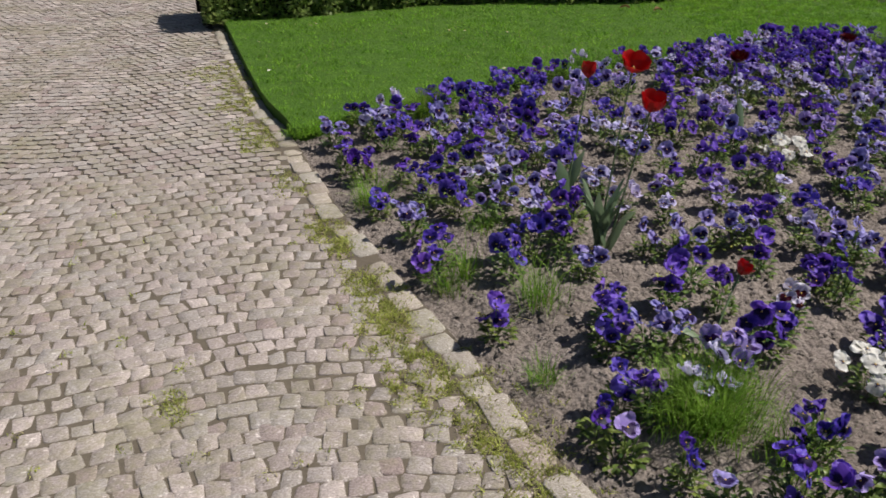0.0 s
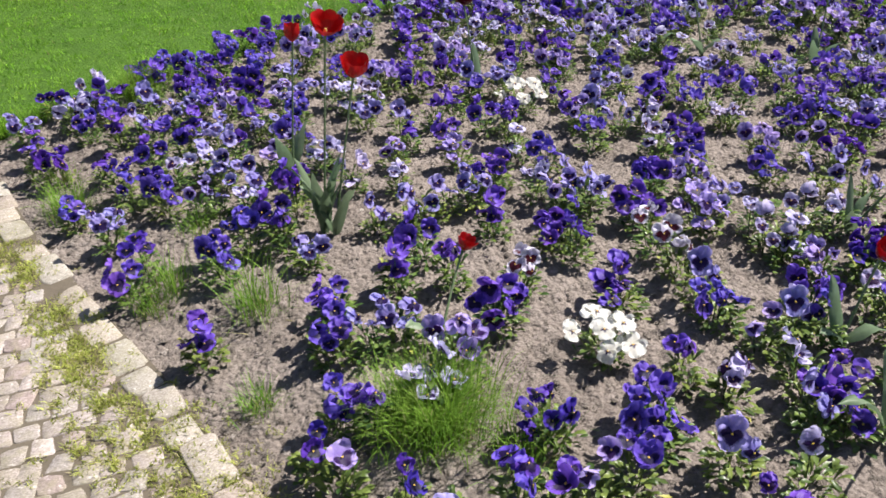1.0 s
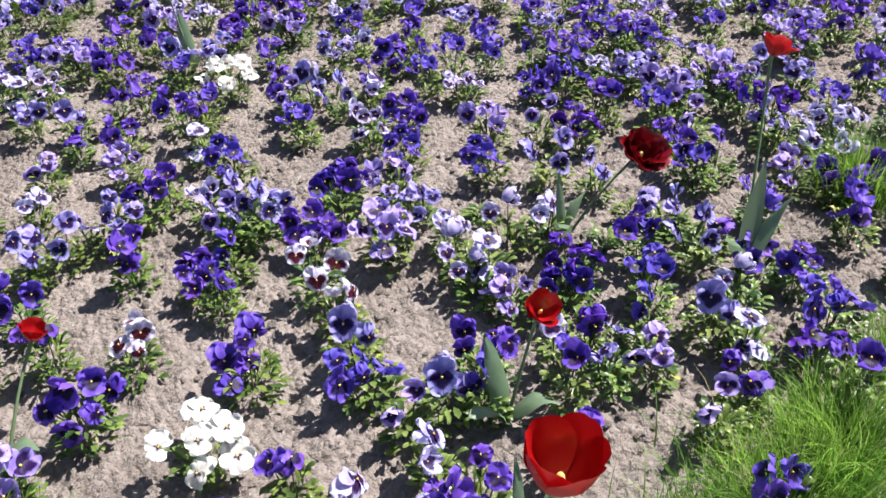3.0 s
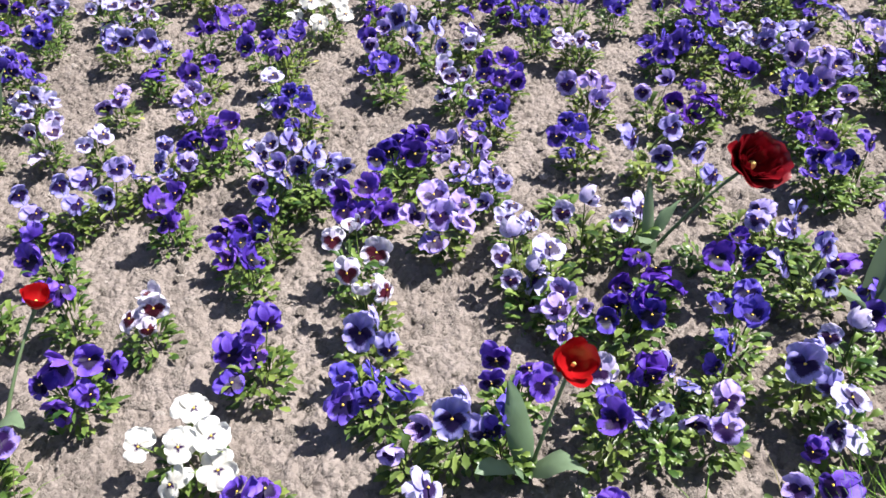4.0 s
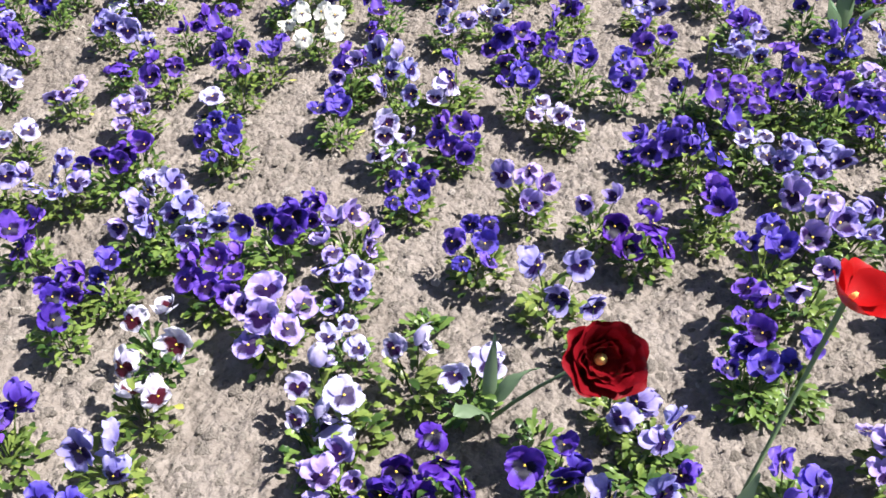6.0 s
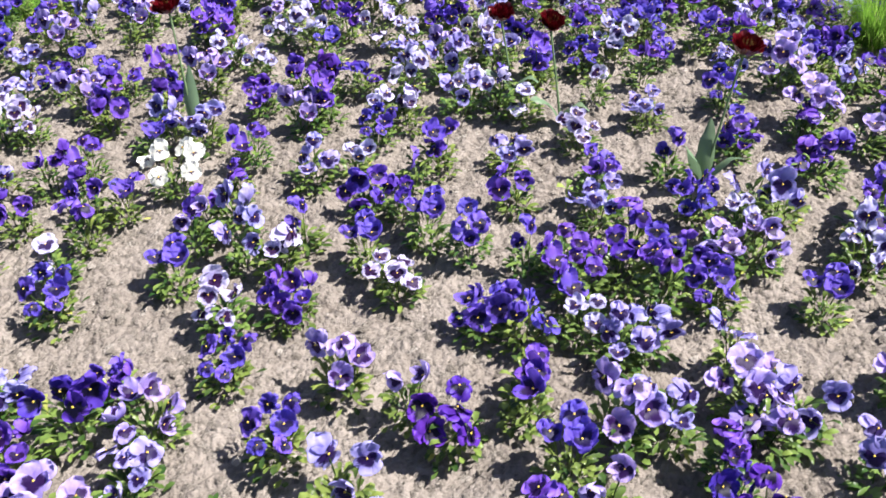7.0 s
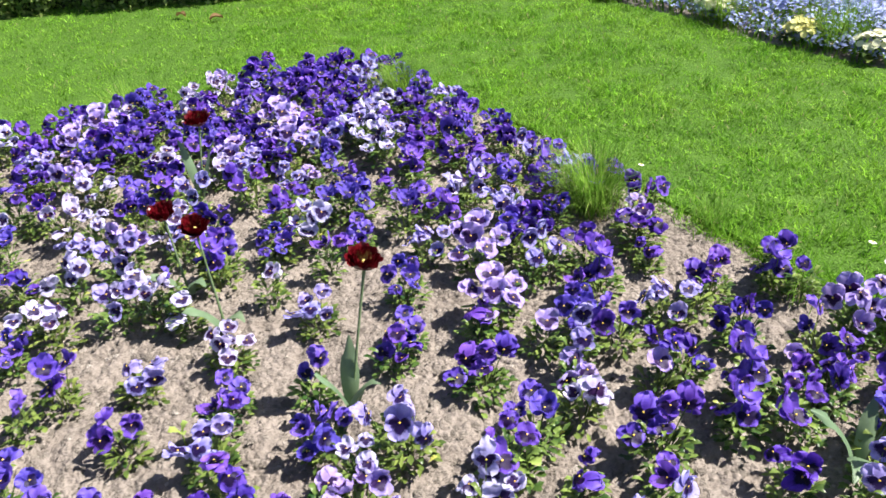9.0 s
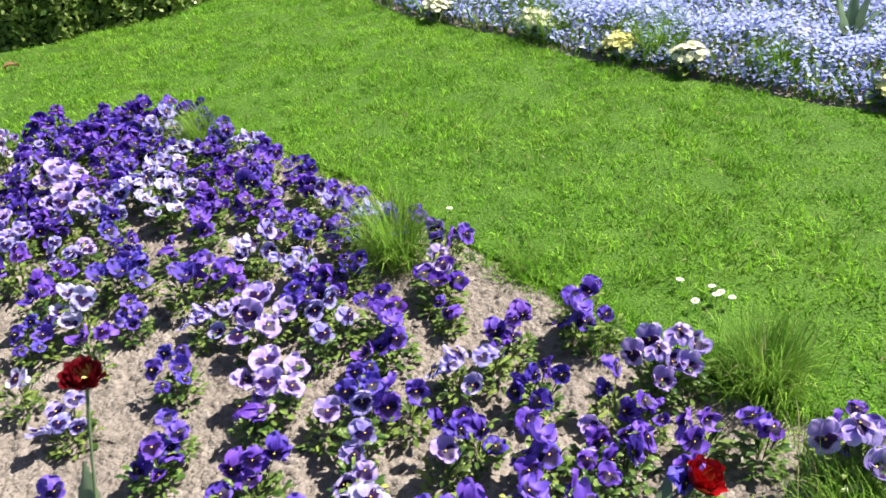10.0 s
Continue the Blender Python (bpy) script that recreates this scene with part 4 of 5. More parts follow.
def tulip(head, foot, leaves, opening, double, label, seed, tip=(0, 0, 1), size=1.0, colour=TULIP_RED):
    """A tulip that grows from foot to head and nods along tip; leaves: (degrees, length, width, droop)."""
    r = random.Random(seed)
    foot = Vector((*foot, relief(*foot) - 0.014))
    flower = new("tulip")
    flower.location = foot
    rel = Vector(head) - foot
    tip = Vector(tip).normalized()
    length = 0.062 * size
    low = rel - tip * length * 0.45
    bm = bmesh.new()
    pts = [Vector((0, 0, 0)).lerp(low, u) + Vector((0, 0, 0.35 * u * (1 - u) * Vector(low).xy.length)) for u in (0, 0.25, 0.5, 0.75, 1)]
    tube(bm, pts, [0.0042, 0.0036, 0.0031, 0.0030, 0.0040], 8)
    part("stem", mesh_of("stem", bm, TULIP_STEM), flower)
    for k, (deg, l, w, droop) in enumerate(leaves):
        part("leaf", tulip_leaf(Vector((math.cos(radians(deg)), math.sin(radians(deg)), 0)), l, w, droop, seed + k), flower, pose(0, 0, 0.01 * k))
    turned = Matrix.Translation(low) @ tip.to_track_quat("Z", "Y").to_matrix().to_4x4()
    rings = ((7, 1.0, 0.86), (6, 0.98, 0.60), (6, 0.88, 0.36), (5, 0.72, 0.18)) if double else ((3, 1.0, 1.0), (3, 0.96, 0.86))
    for k, (n, s, o) in enumerate(rings):
        for i in range(n):
            stretch = s * (r.uniform(0.90, 1.10) if double else r.uniform(0.96, 1.04))
            me = tulip_petal(length * stretch, opening * o * (r.uniform(0.75, 1.25) if double else r.uniform(0.92, 1.08)), radians(50 if double else 62), 0.18 if double else 0.38, colour, 10 * seed + 3 * k + i, 0.0035 if double else 0.0012)
            part("petal", me, flower, turned @ pose(0, 0, 0.002 * k, r.gauss(0, 4), r.gauss(0, 4), 360 * i / n + 180 * k / n + r.uniform(-9, 9)))
    bm = bmesh.new()
    bmesh.ops.create_icosphere(bm, subdivisions=2, radius=(0.0078 if double else 0.0042) * size)
    for v in bm.verts:
        v.co.z *= 2.3
    part("pistil", mesh_of("pistil", bm, TULIP_HEART), flower, turned @ pose(0, 0, 0.012), "yellow pistil")
    return tagged(flower, label, "tulip", "tulips in the bed")


RED = "scarlet tulip with an open cup on a tall stalk"
WINE = "dark red double tulip among the pansies"
UPRIGHT = [(280, 0.22, 0.026, 0.10), (345, 0.24, 0.026, 0.14), (250, 0.25, 0.024, 0.05), (20, 0.27, 0.024, 0.10), (140, 0.25, 0.022, 0.1), (320, 0.26, 0.024, 0.12), (195, 0.24, 0.022, 0.14), (300, 0.19, 0.022, 0.2)]
LOW = [(200, 0.17, 0.026, 0.35), (320, 0.15, 0.028, 0.45)]
SPLAYED = [(165, 0.23, 0.019, 0.25), (240, 0.20, 0.026, 0.45), (60, 0.18, 0.020, 0.3)]
tulip((0.69, 2.47, 0.685), (0.62, 2.46), UPRIGHT, 0.50, False, RED, 1, (0.1, -0.5, 1), 1.14)
tulip((0.755, 2.45, 0.565), (0.65, 2.44), [(300, 0.27, 0.030, 0.2), (160, 0.22, 0.026, 0.2)], 0.25, False, RED, 2, (0.15, -0.2, 1), 1.14)
tulip((0.64, 2.92, 0.55), (0.58, 2.90), [(240, 0.26, 0.028, 0.15), (40, 0.24, 0.028, 0.2)], 0.12, False, "scarlet tulip with a narrow closed cup", 3, (0.05, 0, 1), 1.04)
tulip((0.914, 1.93, 0.245), (0.80, 1.80), LOW, 0.4, False, "low crimson tulip with a half-open flower", 4, (0.4, -0.1, 1), 0.76, TULIP_CRIMSON)
tulip((1.79, 1.475, 0.30), (1.71, 1.47), LOW + [(100, 0.20, 0.026, 0.1)], 0.45, False, "crimson tulip with a round open cup", 5, (0.15, -0.6, 1), 0.88, TULIP_CRIMSON)
tulip((1.511, 0.945, 0.606), (1.59, 1.18), [(300, 0.27, 0.013, 0.55), (20, 0.26, 0.013, 0.5), (180, 0.22, 0.014, 0.4), (70, 0.20, 0.012, 0.2)], 0.24, False, RED, 6, (0.05, -0.08, 1), 1.36)
tulip((2.283, 1.875, 0.285), (2.10, 1.92), [(75, 0.20, 0.014, 0.08), (235, 0.15, 0.026, 0.30), (20, 0.16, 0.014, 0.35)], 0.86, True, WINE, 7, (0.25, -0.8, 1), 1.30, TULIP_WINE)
tulip((2.565, 1.80, 0.517), (2.40, 1.62), [(40, 0.32, 0.024, 0.06), (350, 0.26, 0.024, 0.15), (200, 0.22, 0.022, 0.25)], 0.58, False, RED, 8, (0.48, -0.05, 0.88), 0.96)
tulip((1.442, 3.586, 0.426), (1.47, 3.50), LOW + [(90, 0.22, 0.026, 0.1)], 0.6, True, WINE, 9, (0, -0.3, 1), 0.92, TULIP_DARK)
tulip((2.361, 4.427, 0.316), (2.34, 4.36), UPRIGHT[3:5], 0.6, True, WINE, 10, (0, -0.25, 1), 0.88, TULIP_DARK)
tulip((2.42, 3.80, 0.30), (2.46, 3.74), LOW, 0.6, True, WINE, 11, (0, -0.3, 1), 0.88, TULIP_DARK)
tulip((2.575, 3.62, 0.35), (2.61, 3.56), LOW, 0.6, True, WINE, 12, (0.1, -0.3, 1), 0.88, TULIP_DARK)
tulip((3.055, 3.305, 0.42), (2.985, 3.235), [(210, 0.2, 0.026, 0.15), (330, 0.19, 0.032, 0.3), (80, 0.2, 0.026, 0.1)], 0.6, True, WINE, 13, (0.1, -0.25, 1), 0.92, TULIP_DARK)
tulip((4.166, 3.041, 0.165), (4.06, 2.98), SPLAYED, 0.4, True, "dark red tulip leaning low over the soil", 14, (0.5, -0.3, 1), 0.96, TULIP_CRIMSON)


# ---- grass tufts in the bed ----
def wisps(name, spots, lengths, widths, material, seed, droop=1.0):
    """Long thin blades that rise from their roots and bend over outwards."""
    r = np.random.default_rng(seed)
    n = len(spots)
    way = np.arctan2(spots[:, 1], spots[:, 0]) + r.normal(0, 0.9, n)
    lean, bend = np.abs(r.normal(0.12, 0.22, n)), droop * r.uniform(0.2, 1.9, n) ** 1.3
    v = np.zeros((n, 10, 3))
    p = np.column_stack((spots, np.zeros(n)))
    side = np.column_stack((-np.sin(way), np.cos(way), np.zeros(n))) * widths[:, None] * 0.5
    for k, w in enumerate((1.0, 0.95, 0.8, 0.5, 0.08)):
        v[:, 2 * k], v[:, 2 * k + 1] = p - side * w, p + side * w
        a = lean + bend * (k / 4) ** 1.2
        p = p + np.column_stack((np.sin(a) * np.cos(way), np.sin(a) * np.sin(way), np.cos(a))) * (lengths / 4)[:, None]
    v[..., 2] = np.maximum(v[..., 2], 0.006)
    f = np.array([(2 * k, 2 * k + 1, 2 * k + 3, 2 * k + 2) for k in range(4)])
    return arrays_mesh(name, v.reshape(-1, 3), (f[None] + 10 * np.arange(n)[:, None, None]).reshape(-1, 4), material)


def tuft(x, y, height, spread, blades, label, seed):
    """A tuft of wild grass: long green blades over a thatch of short dry ones."""
    r = np.random.default_rng(seed)
    plant = new("grass_tuft")
    plant.location = (x, y, relief(x, y) - 0.016)
    spots = r.normal(0, spread, (blades, 2))
    part("grass", wisps("grass", spots, height * r.uniform(0.5, 1.25, blades), r.uniform(0.0013, 0.0030, blades), TUFT, seed + 1), plant)
    few = max(20, blades // 7)
    spots = r.normal(0, spread * 0.9, (few, 2))
    part("thatch", grass_mesh("thatch", spots, height * r.uniform(0.25, 0.55, few), r.uniform(0.002, 0.004, few), 1.8, STRAW, seed + 2), plant, None, "dry straw-coloured blades at the base")
    return tagged(plant, label, "grass tuft", "wild grass tufts")


FINE, THICK = "small tuft of fine wild grass in the soil", "dense tuft of long wild grass at the bed"
for i, (x, y, h, s, n) in enumerate(((-0.17, 2.96, 0.15, 0.035, 120), (0.11, 2.26, 0.12, 0.03, 50), (0.16, 2.33, 0.13, 0.02, 40), (0.38, 2.10, 0.16, 0.035, 80),
                                     (0.34, 1.74, 0.075, 0.022, 60), (0.71, 1.52, 0.15, 0.055, 300), (0.86, 1.36, 0.14, 0.04, 80), (0.25, 2.62, 0.08, 0.03, 60),
                                     (1.84, 1.02, 0.11, 0.06, 220), (2.03, 1.06, 0.13, 0.07, 340), (2.22, 1.12, 0.14, 0.06, 280), (2.50, 1.24, 0.12, 0.05, 160),
                                     (2.89, 1.75, 0.16, 0.045, 220), (3.68, 4.12, 0.22, 0.034, 190), (0.95, 4.68, 0.16, 0.07, 240), (1.80, 5.22, 0.14, 0.06, 160), (3.02, 5.14, 0.20, 0.035, 160), (4.13, 3.58, 0.09, 0.03, 60), (4.46, 3.38, 0.16, 0.045, 300),
                                     (4.46, 2.98, 0.15, 0.06, 160), (4.58, 2.92, 0.15, 0.06, 200), (4.03, 3.99, 0.09, 0.03, 80), (0.05, 3.98, 0.16, 0.05, 160))):
    tuft(x, y, h, s, (5 if n > 150 else 2) * n, THICK if n > 250 else FINE, 400 + 3 * i)


# ---- daisies in the lawn ----
def daisy_model():
    plant = new("daisy")
    bm = bmesh.new()
    for k in range(14):
        a = 2 * math.pi * k / 14
        ca, sa = math.cos(a), math.sin(a)
        sheet(bm, [[(d * ca - w * sa, d * sa + w * ca, 0.045 + z) for w in (-ww, 0.0, ww)] for d, ww, z in ((0.0025, 0.001, 0.0), (0.007, 0.0018, 0.002), (0.011, 0.0009, 0.001))])
    part("petals", mesh_of("petals", bm, DAISY), plant)
    bm = bmesh.new()
    bmesh.ops.create_icosphere(bm, subdivisions=1, radius=0.0042)
    bmesh.ops.translate(bm, verts=bm.verts, vec=(0, 0, 0.046))
    part("eye", mesh_of("eye", bm, EYE_YELLOW), plant)
    bm = bmesh.new()
    tube(bm, [(0, 0, 0), (0.002, 0, 0.045)], [0.0012, 0.001], 4)
    part("stem", mesh_of("stem", bm, TULIP_STEM), plant)
    return tagged(plant, "small white daisy in the lawn", "daisy", "daisies in the lawn")


daisy = daisy_model()
DAISIES = [(4.392, 3.743), (4.409, 3.654), (4.468, 3.688), (4.485, 3.671), (4.49, 3.632), (4.456, 3.654), (-1.07, 6.01), (-1.02, 5.44), (-0.85, 4.72), (-0.72, 5.99), (0.62, 5.67), (0.52, 4.72), (0.22, 5.75), (0.33, 5.74), (3.86, 4.30), (4.72, 5.65), (4.66, 5.58), (4.70, 5.60), (4.90, 5.35), (4.89, 5.33), (5.14, 5.05)]
for k, (x, y) in enumerate(DAISIES):
    m = pose(x, y, LAWN_LEVEL - 0.008, rng.uniform(-14, 14), rng.uniform(-14, 14), rng.uniform(0, 360))
    if k:
        copy_thing(daisy, m)
    else:
        daisy.matrix_basis = m


# ---- dry leaves on the lawn ----
def fallen_leaf(x, y, turned):
    """A curled brown leaf that lies on the grass."""
    bm = bmesh.new()
    rows = [[(u * 0.075, v * 0.020 * math.sin(math.pi * (0.06 + 0.9 * u)), 0.016 * v * v + 0.012 * math.sin(4 * u)) for v in (-1.0, -0.5, 0.0, 0.5, 1.0)] for u in (0.0, 0.17, 0.33, 0.5, 0.67, 0.83, 1.0)]
    sheet(bm, rows)
    leaf = new("fallen_leaf", mesh_of("fallen_leaf", bm, DRY_LEAF))
    leaf.matrix_basis = pose(x, y, LAWN_LEVEL + 0.014, 8, -6, turned)
    return tagged(leaf, "curled brown dry leaf on the lawn", "leaf", "dry leaves on the lawn")


fallen_leaf(1.67, 6.58, 150)
fallen_leaf(1.84, 6.48, 20)


# ---- hedge ----
def hedge_thing():
    hedge = new("hedge")
    bm = bmesh.new()
    rows = []
    for k, (x, y) in enumerate(HEDGE_LINE):
        a = HEDGE_LINE[min(k + 1, len(HEDGE_LINE) - 1)]
        b = HEDGE_LINE[max(k - 1, 0)]
        d = Vector((a[0] - b[0], a[1] - b[1], 0)).normalized()
        back = Vector((-d.y, d.x, 0))
        p = Vector((x, y, 0))
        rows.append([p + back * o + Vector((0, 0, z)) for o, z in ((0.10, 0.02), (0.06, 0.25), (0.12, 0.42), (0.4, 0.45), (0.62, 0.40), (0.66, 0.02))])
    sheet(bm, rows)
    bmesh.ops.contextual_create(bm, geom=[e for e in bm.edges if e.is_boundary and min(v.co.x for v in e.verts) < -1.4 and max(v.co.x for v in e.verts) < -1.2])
    # solid dark skin behind the leaves, standing in for the hedge's shaded depth
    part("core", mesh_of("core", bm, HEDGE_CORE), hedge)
    r = np.random.default_rng(51)
    n = 46000
    i = r.integers(0, len(HEDGE_LINE) - 1, n)
    line = np.array(HEDGE_LINE)
    p = line[i] + (line[i + 1] - line[i]) * r.random((n, 1))
    d = line[i + 1] - line[i]
    d /= np.linalg.norm(d, axis=1)[:, None]
    back = np.stack((-d[:, 1], d[:, 0]), -1)
    s = r.random(n) * 1.15
    face = s < 0.55
    bump = 0.05 * np.sin(p[:, 0] * 9) + 0.04 * np.sin(p[:, 0] * 23 + 1)
    off = np.where(face, 0.02 + bump * 0.5, (s - 0.55) * 1.1) + r.normal(0, 0.03, n)
    z = np.where(face, 0.03 + s * 0.78, 0.45 + bump) + r.normal(0, 0.025, n)
    c = np.column_stack((p + back * off[:, None], np.maximum(z, 0.04)))
    u = r.normal(size=(n, 3)); u /= np.linalg.norm(u, axis=1)[:, None]
    w = np.cross(u, r.normal(size=(n, 3))); w /= np.linalg.norm(w, axis=1)[:, None]
    l = r.uniform(0.013, 0.026, (n, 1))
    v = np.stack((c - u * l, c + w * l * 0.55, c + u * l, c - w * l * 0.55), 1).reshape(-1, 3)
    v[:, 2] = np.maximum(v[:, 2], 0.062)
    part("leaves", arrays_mesh("leaves", v, np.arange(4 * n).reshape(-1, 4), HEDGE_LEAF), hedge)
    return tagged(hedge, "low clipped green hedge behind the lawn", "hedge")


hedge_thing()


# ---- second bed: forget-me-nots with primroses along its edge ----
SECOND_BED = SECOND_EDGE + [(9.5, 4.4), (9.5, 9.0), (3.71, 9.0)]
tagged(flat_area("soil_second", SECOND_BED, 0.05, SOIL), "soil of the forget-me-not bed", "soil", kind="structure")


def forget_me_nots():
    r = np.random.default_rng(61)
    thing = new("forget_me_nots")
    area = [(x + 0.02, y + 0.015) for x, y in SECOND_EDGE] + [(7.6, 4.2), (7.8, 8.0), (3.9, 8.0)]
    spots = scatter(area, 105000, 62)
    h = 0.18 + 0.05 * np.sin(spots[:, 0] * 8) * np.sin(spots[:, 1] * 7) + r.normal(0, 0.025, len(spots))
    edge = np.array(SECOND_EDGE)
    rim = np.min(np.hypot(spots[:, :1] - edge[:, 0], spots[:, 1:] - edge[:, 1]), axis=1)
    h = np.where(rim < 0.16, np.minimum(h, 0.078 + rim * 0.75 * r.uniform(0.3, 1.3, len(spots))), h)
    n = len(spots)
    a = r.uniform(0, 6.283, n)
    s = r.uniform(0.0055, 0.0100, n)
    tilt = r.normal(0, 0.45, (n, 2))
    ring = np.array([(math.cos(t), math.sin(t)) for t in (0, 1.257, 2.513, 3.77, 5.027)])
    v = np.zeros((n, 5, 3))
    ca, sa = np.cos(a)[:, None], np.sin(a)[:, None]
    ox, oy = (ring[:, 0] * ca - ring[:, 1] * sa) * s[:, None], (ring[:, 0] * sa + ring[:, 1] * ca) * s[:, None]
    v[..., 0], v[..., 1] = spots[:, :1] + ox, spots[:, 1:] + oy
    v[..., 2] = h[:, None] + ox * tilt[:, :1] + oy * tilt[:, 1:]
    part("blossoms", arrays_mesh("blossoms", v.reshape(-1, 3), np.arange(5 * n).reshape(-1, 5), FORGET), thing, None, "pale blue blossoms")
    spots = scatter(area, 14000, 63)
    part("leaves", grass_mesh("leaves", spots, r.uniform(0.06, 0.17, len(spots)), r.uniform(0.006, 0.012, len(spots)), 0.9, TUFT, 64, 0.045), thing)
    return tagged(thing, "dense sheet of pale blue forget-me-nots", "forget-me-nots", kind="stuff")


forget_me_nots()


def primrose_model(name, material, label, seed):
    r = random.Random(seed)
    plant = new(name)
    bm = bmesh.new()
    for k in range(14):
        a = r.uniform(0, 6.283)
        spoon_leaf(bm, Vector((0.02 * math.cos(a), 0.02 * math.sin(a), 0.01)), Vector((math.cos(a), math.sin(a), 0)), r.uniform(0.07, 0.11), r.uniform(0.014, 0.022), r.uniform(0.2, 0.6))
    part("leaves", mesh_of("leaves", bm, PANSY_LEAF), plant)
    bm = bmesh.new()
    for k in range(5):
        petal(bm, 2 * math.pi * k / 5, 0.0165, 0.0115, 0, 0.002, 0.1, 0, k)
    me = mesh_of("flower", bm, material)
    for k in range(56):
        a, d = r.uniform(0, 6.283), 0.080 * math.sqrt(r.random())
        lean = math.degrees(d * 9)
        part("flower", me, plant, pose(d * math.cos(a), d * math.sin(a), r.uniform(0.115, 0.135) - 7 * d * d, lean * -math.sin(a) + r.gauss(0, 10), lean * math.cos(a) + r.gauss(0, 10), r.uniform(-40, 40)))
    return tagged(plant, label, "primrose", "primroses along the bed's edge")


yellow = primrose_model("primrose", PRIMROSE, "clump of bright yellow primroses", 71)
cream = primrose_model("primrose", CREAM, "clump of creamy pale primroses", 72)
for first, spots in ((yellow, [(4.80, 5.47), (5.55, 4.62)]), (cream, [(4.11, 6.38), (4.525, 5.957), (5.01, 5.21), (5.47, 5.20), (4.56, 5.88)])):
    for k, (x, y) in enumerate(spots):
        m = pose(x, y, 0.05, 0, 0, 50 * k)
        if k:
            copy_thing(first, m)
        else:
            first.matrix_basis = m
for i, (x, y, h) in enumerate(((4.96, 5.43, 0.24), (5.31, 5.06, 0.20), (4.58, 5.88, 0.20))):
    tuft(x, y, h, 0.05, 700, "tuft of grass among the forget-me-nots", 500 + 3 * i).location.z = 0.048


def leaf_clump(x, y, leaves):
    """Broad upright leaves of a plant that is not in flower."""
    plant = new("leaf_clump")
    plant.location = (x, y, 0.05)
    for k, (deg, l, w, droop) in enumerate(leaves):
        part("leaf", tulip_leaf(Vector((math.cos(radians(deg)), math.sin(radians(deg)), 0)), l, w, droop, 900 + k), plant, pose(0, 0, 0.004 * k))
    return tagged(plant, "clump of broad dark green leaves among forget-me-nots", "plant")


leaf_clump(5.67, 5.16, [(60, 0.36, 0.026, 0.05), (20, 0.34, 0.024, 0.1), (200, 0.30, 0.024, 0.1), (110, 0.32, 0.024, 0.12), (300, 0.28, 0.022, 0.2)])
leaf_clump(5.45, 5.50, [(40, 0.28, 0.024, 0.1), (160, 0.26, 0.022, 0.15), (270, 0.24, 0.022, 0.2)])


# ---- kerb and setts ----
def block_mesh(name, seed, material, sx, sy, height, bevel, jitter=0.005, blunt=0.14):
    """A worn stone block: uneven outline with blunt corners and soft edges."""
    r = random.Random(seed)
    outline = []
    for cx, cy in ((-0.5, -0.5), (0.5, -0.5), (0.5, 0.5), (-0.5, 0.5)):
        jx, jy = r.uniform(-jitter, jitter) / sx, r.uniform(-jitter, jitter) / sy
        c1, c2 = r.uniform(0.05, blunt), r.uniform(0.05, blunt)
        a = ((cx + jx) * sx, (cy + jy - math.copysign(c1, cy)) * sy)
        b = ((cx + jx - math.copysign(min(c2, c2 * sy / sx), cx)) * sx, (cy + jy) * sy)
        outline += [a, b] if cx * cy < 0 else [b, a]
    order = sorted(outline, key=lambda p: math.atan2(p[1] / sy, p[0] / sx))
    rows = []
    for inset, z in ((0.0, -height), (0.0, -bevel), (bevel * 0.3, -bevel * 0.3), (bevel, 0.0)):
        ring = []
        for x, y in order:
            k = 1 - inset / math.hypot(x, y)
            ring.append((x * k, y * k, z + (r.uniform(-0.0018, 0.0018) if inset else 0)))
        rows.append(ring)
    bm = bmesh.new()
    vs = [[bm.verts.new(p) for p in row] for row in rows]
    for a, b in zip(vs, vs[1:]):
        for i in range(8):
            bm.faces.new((a[i], a[(i + 1) % 8], b[(i + 1) % 8], b[i]))
    mid = bm.verts.new((r.uniform(-0.01, 0.01), r.uniform(-0.01, 0.01), r.uniform(0.0005, 0.004)))
    for i in range(8):
        bm.faces.new((vs[-1][i], vs[-1][(i + 1) % 8], mid))
    return mesh_of(name, bm, material)


kerb = tagged(new("kerb"), "row of pale granite kerb stones round the bed", "kerb", kind="structure")
KERB_SHAPES = [block_mesh("kerb_stone", 600 + k, KERB, l, 0.088, 0.11, 0.010, 0.006, 0.22) for k, l in enumerate((0.10, 0.12, 0.14, 0.15, 0.17, 0.13))]
KERB_LENGTHS = (0.10, 0.12, 0.14, 0.15, 0.17, 0.13)
walked, k, i = 0.0, 0, 0
line = [Vector((*p, 0)) for p in KERB_LINE]
stone_rng = random.Random(41)
reach = [0.0]
for a, b in zip(line, line[1:]):
    reach.append(reach[-1] + (b - a).length)
while walked < reach[-1] - 0.2:
    k = stone_rng.randrange(6)
    mid = walked + KERB_LENGTHS[k] / 2
    i = max(j for j in range(len(reach) - 1) if reach[j] <= mid)
    f = (mid - reach[i]) / (reach[i + 1] - reach[i])
    d = (line[i + 1] - line[i]).normalized()
    out = Vector((d.y, -d.x, 0))
    p = line[i].lerp(line[i + 1], f) + out * (0.044 + stone_rng.uniform(-0.008, 0.008))
    part("kerb_stone", KERB_SHAPES[k], kerb, pose(p.x, p.y, 0.005 + stone_rng.uniform(-0.004, 0.005), stone_rng.gauss(0, 2.5), stone_rng.gauss(0, 2.5), math.degrees(math.atan2(d.y, d.x)) + stone_rng.gauss(0, 2.0)))
    walked += KERB_LENGTHS[k] + stone_rng.uniform(0.0, 0.006)


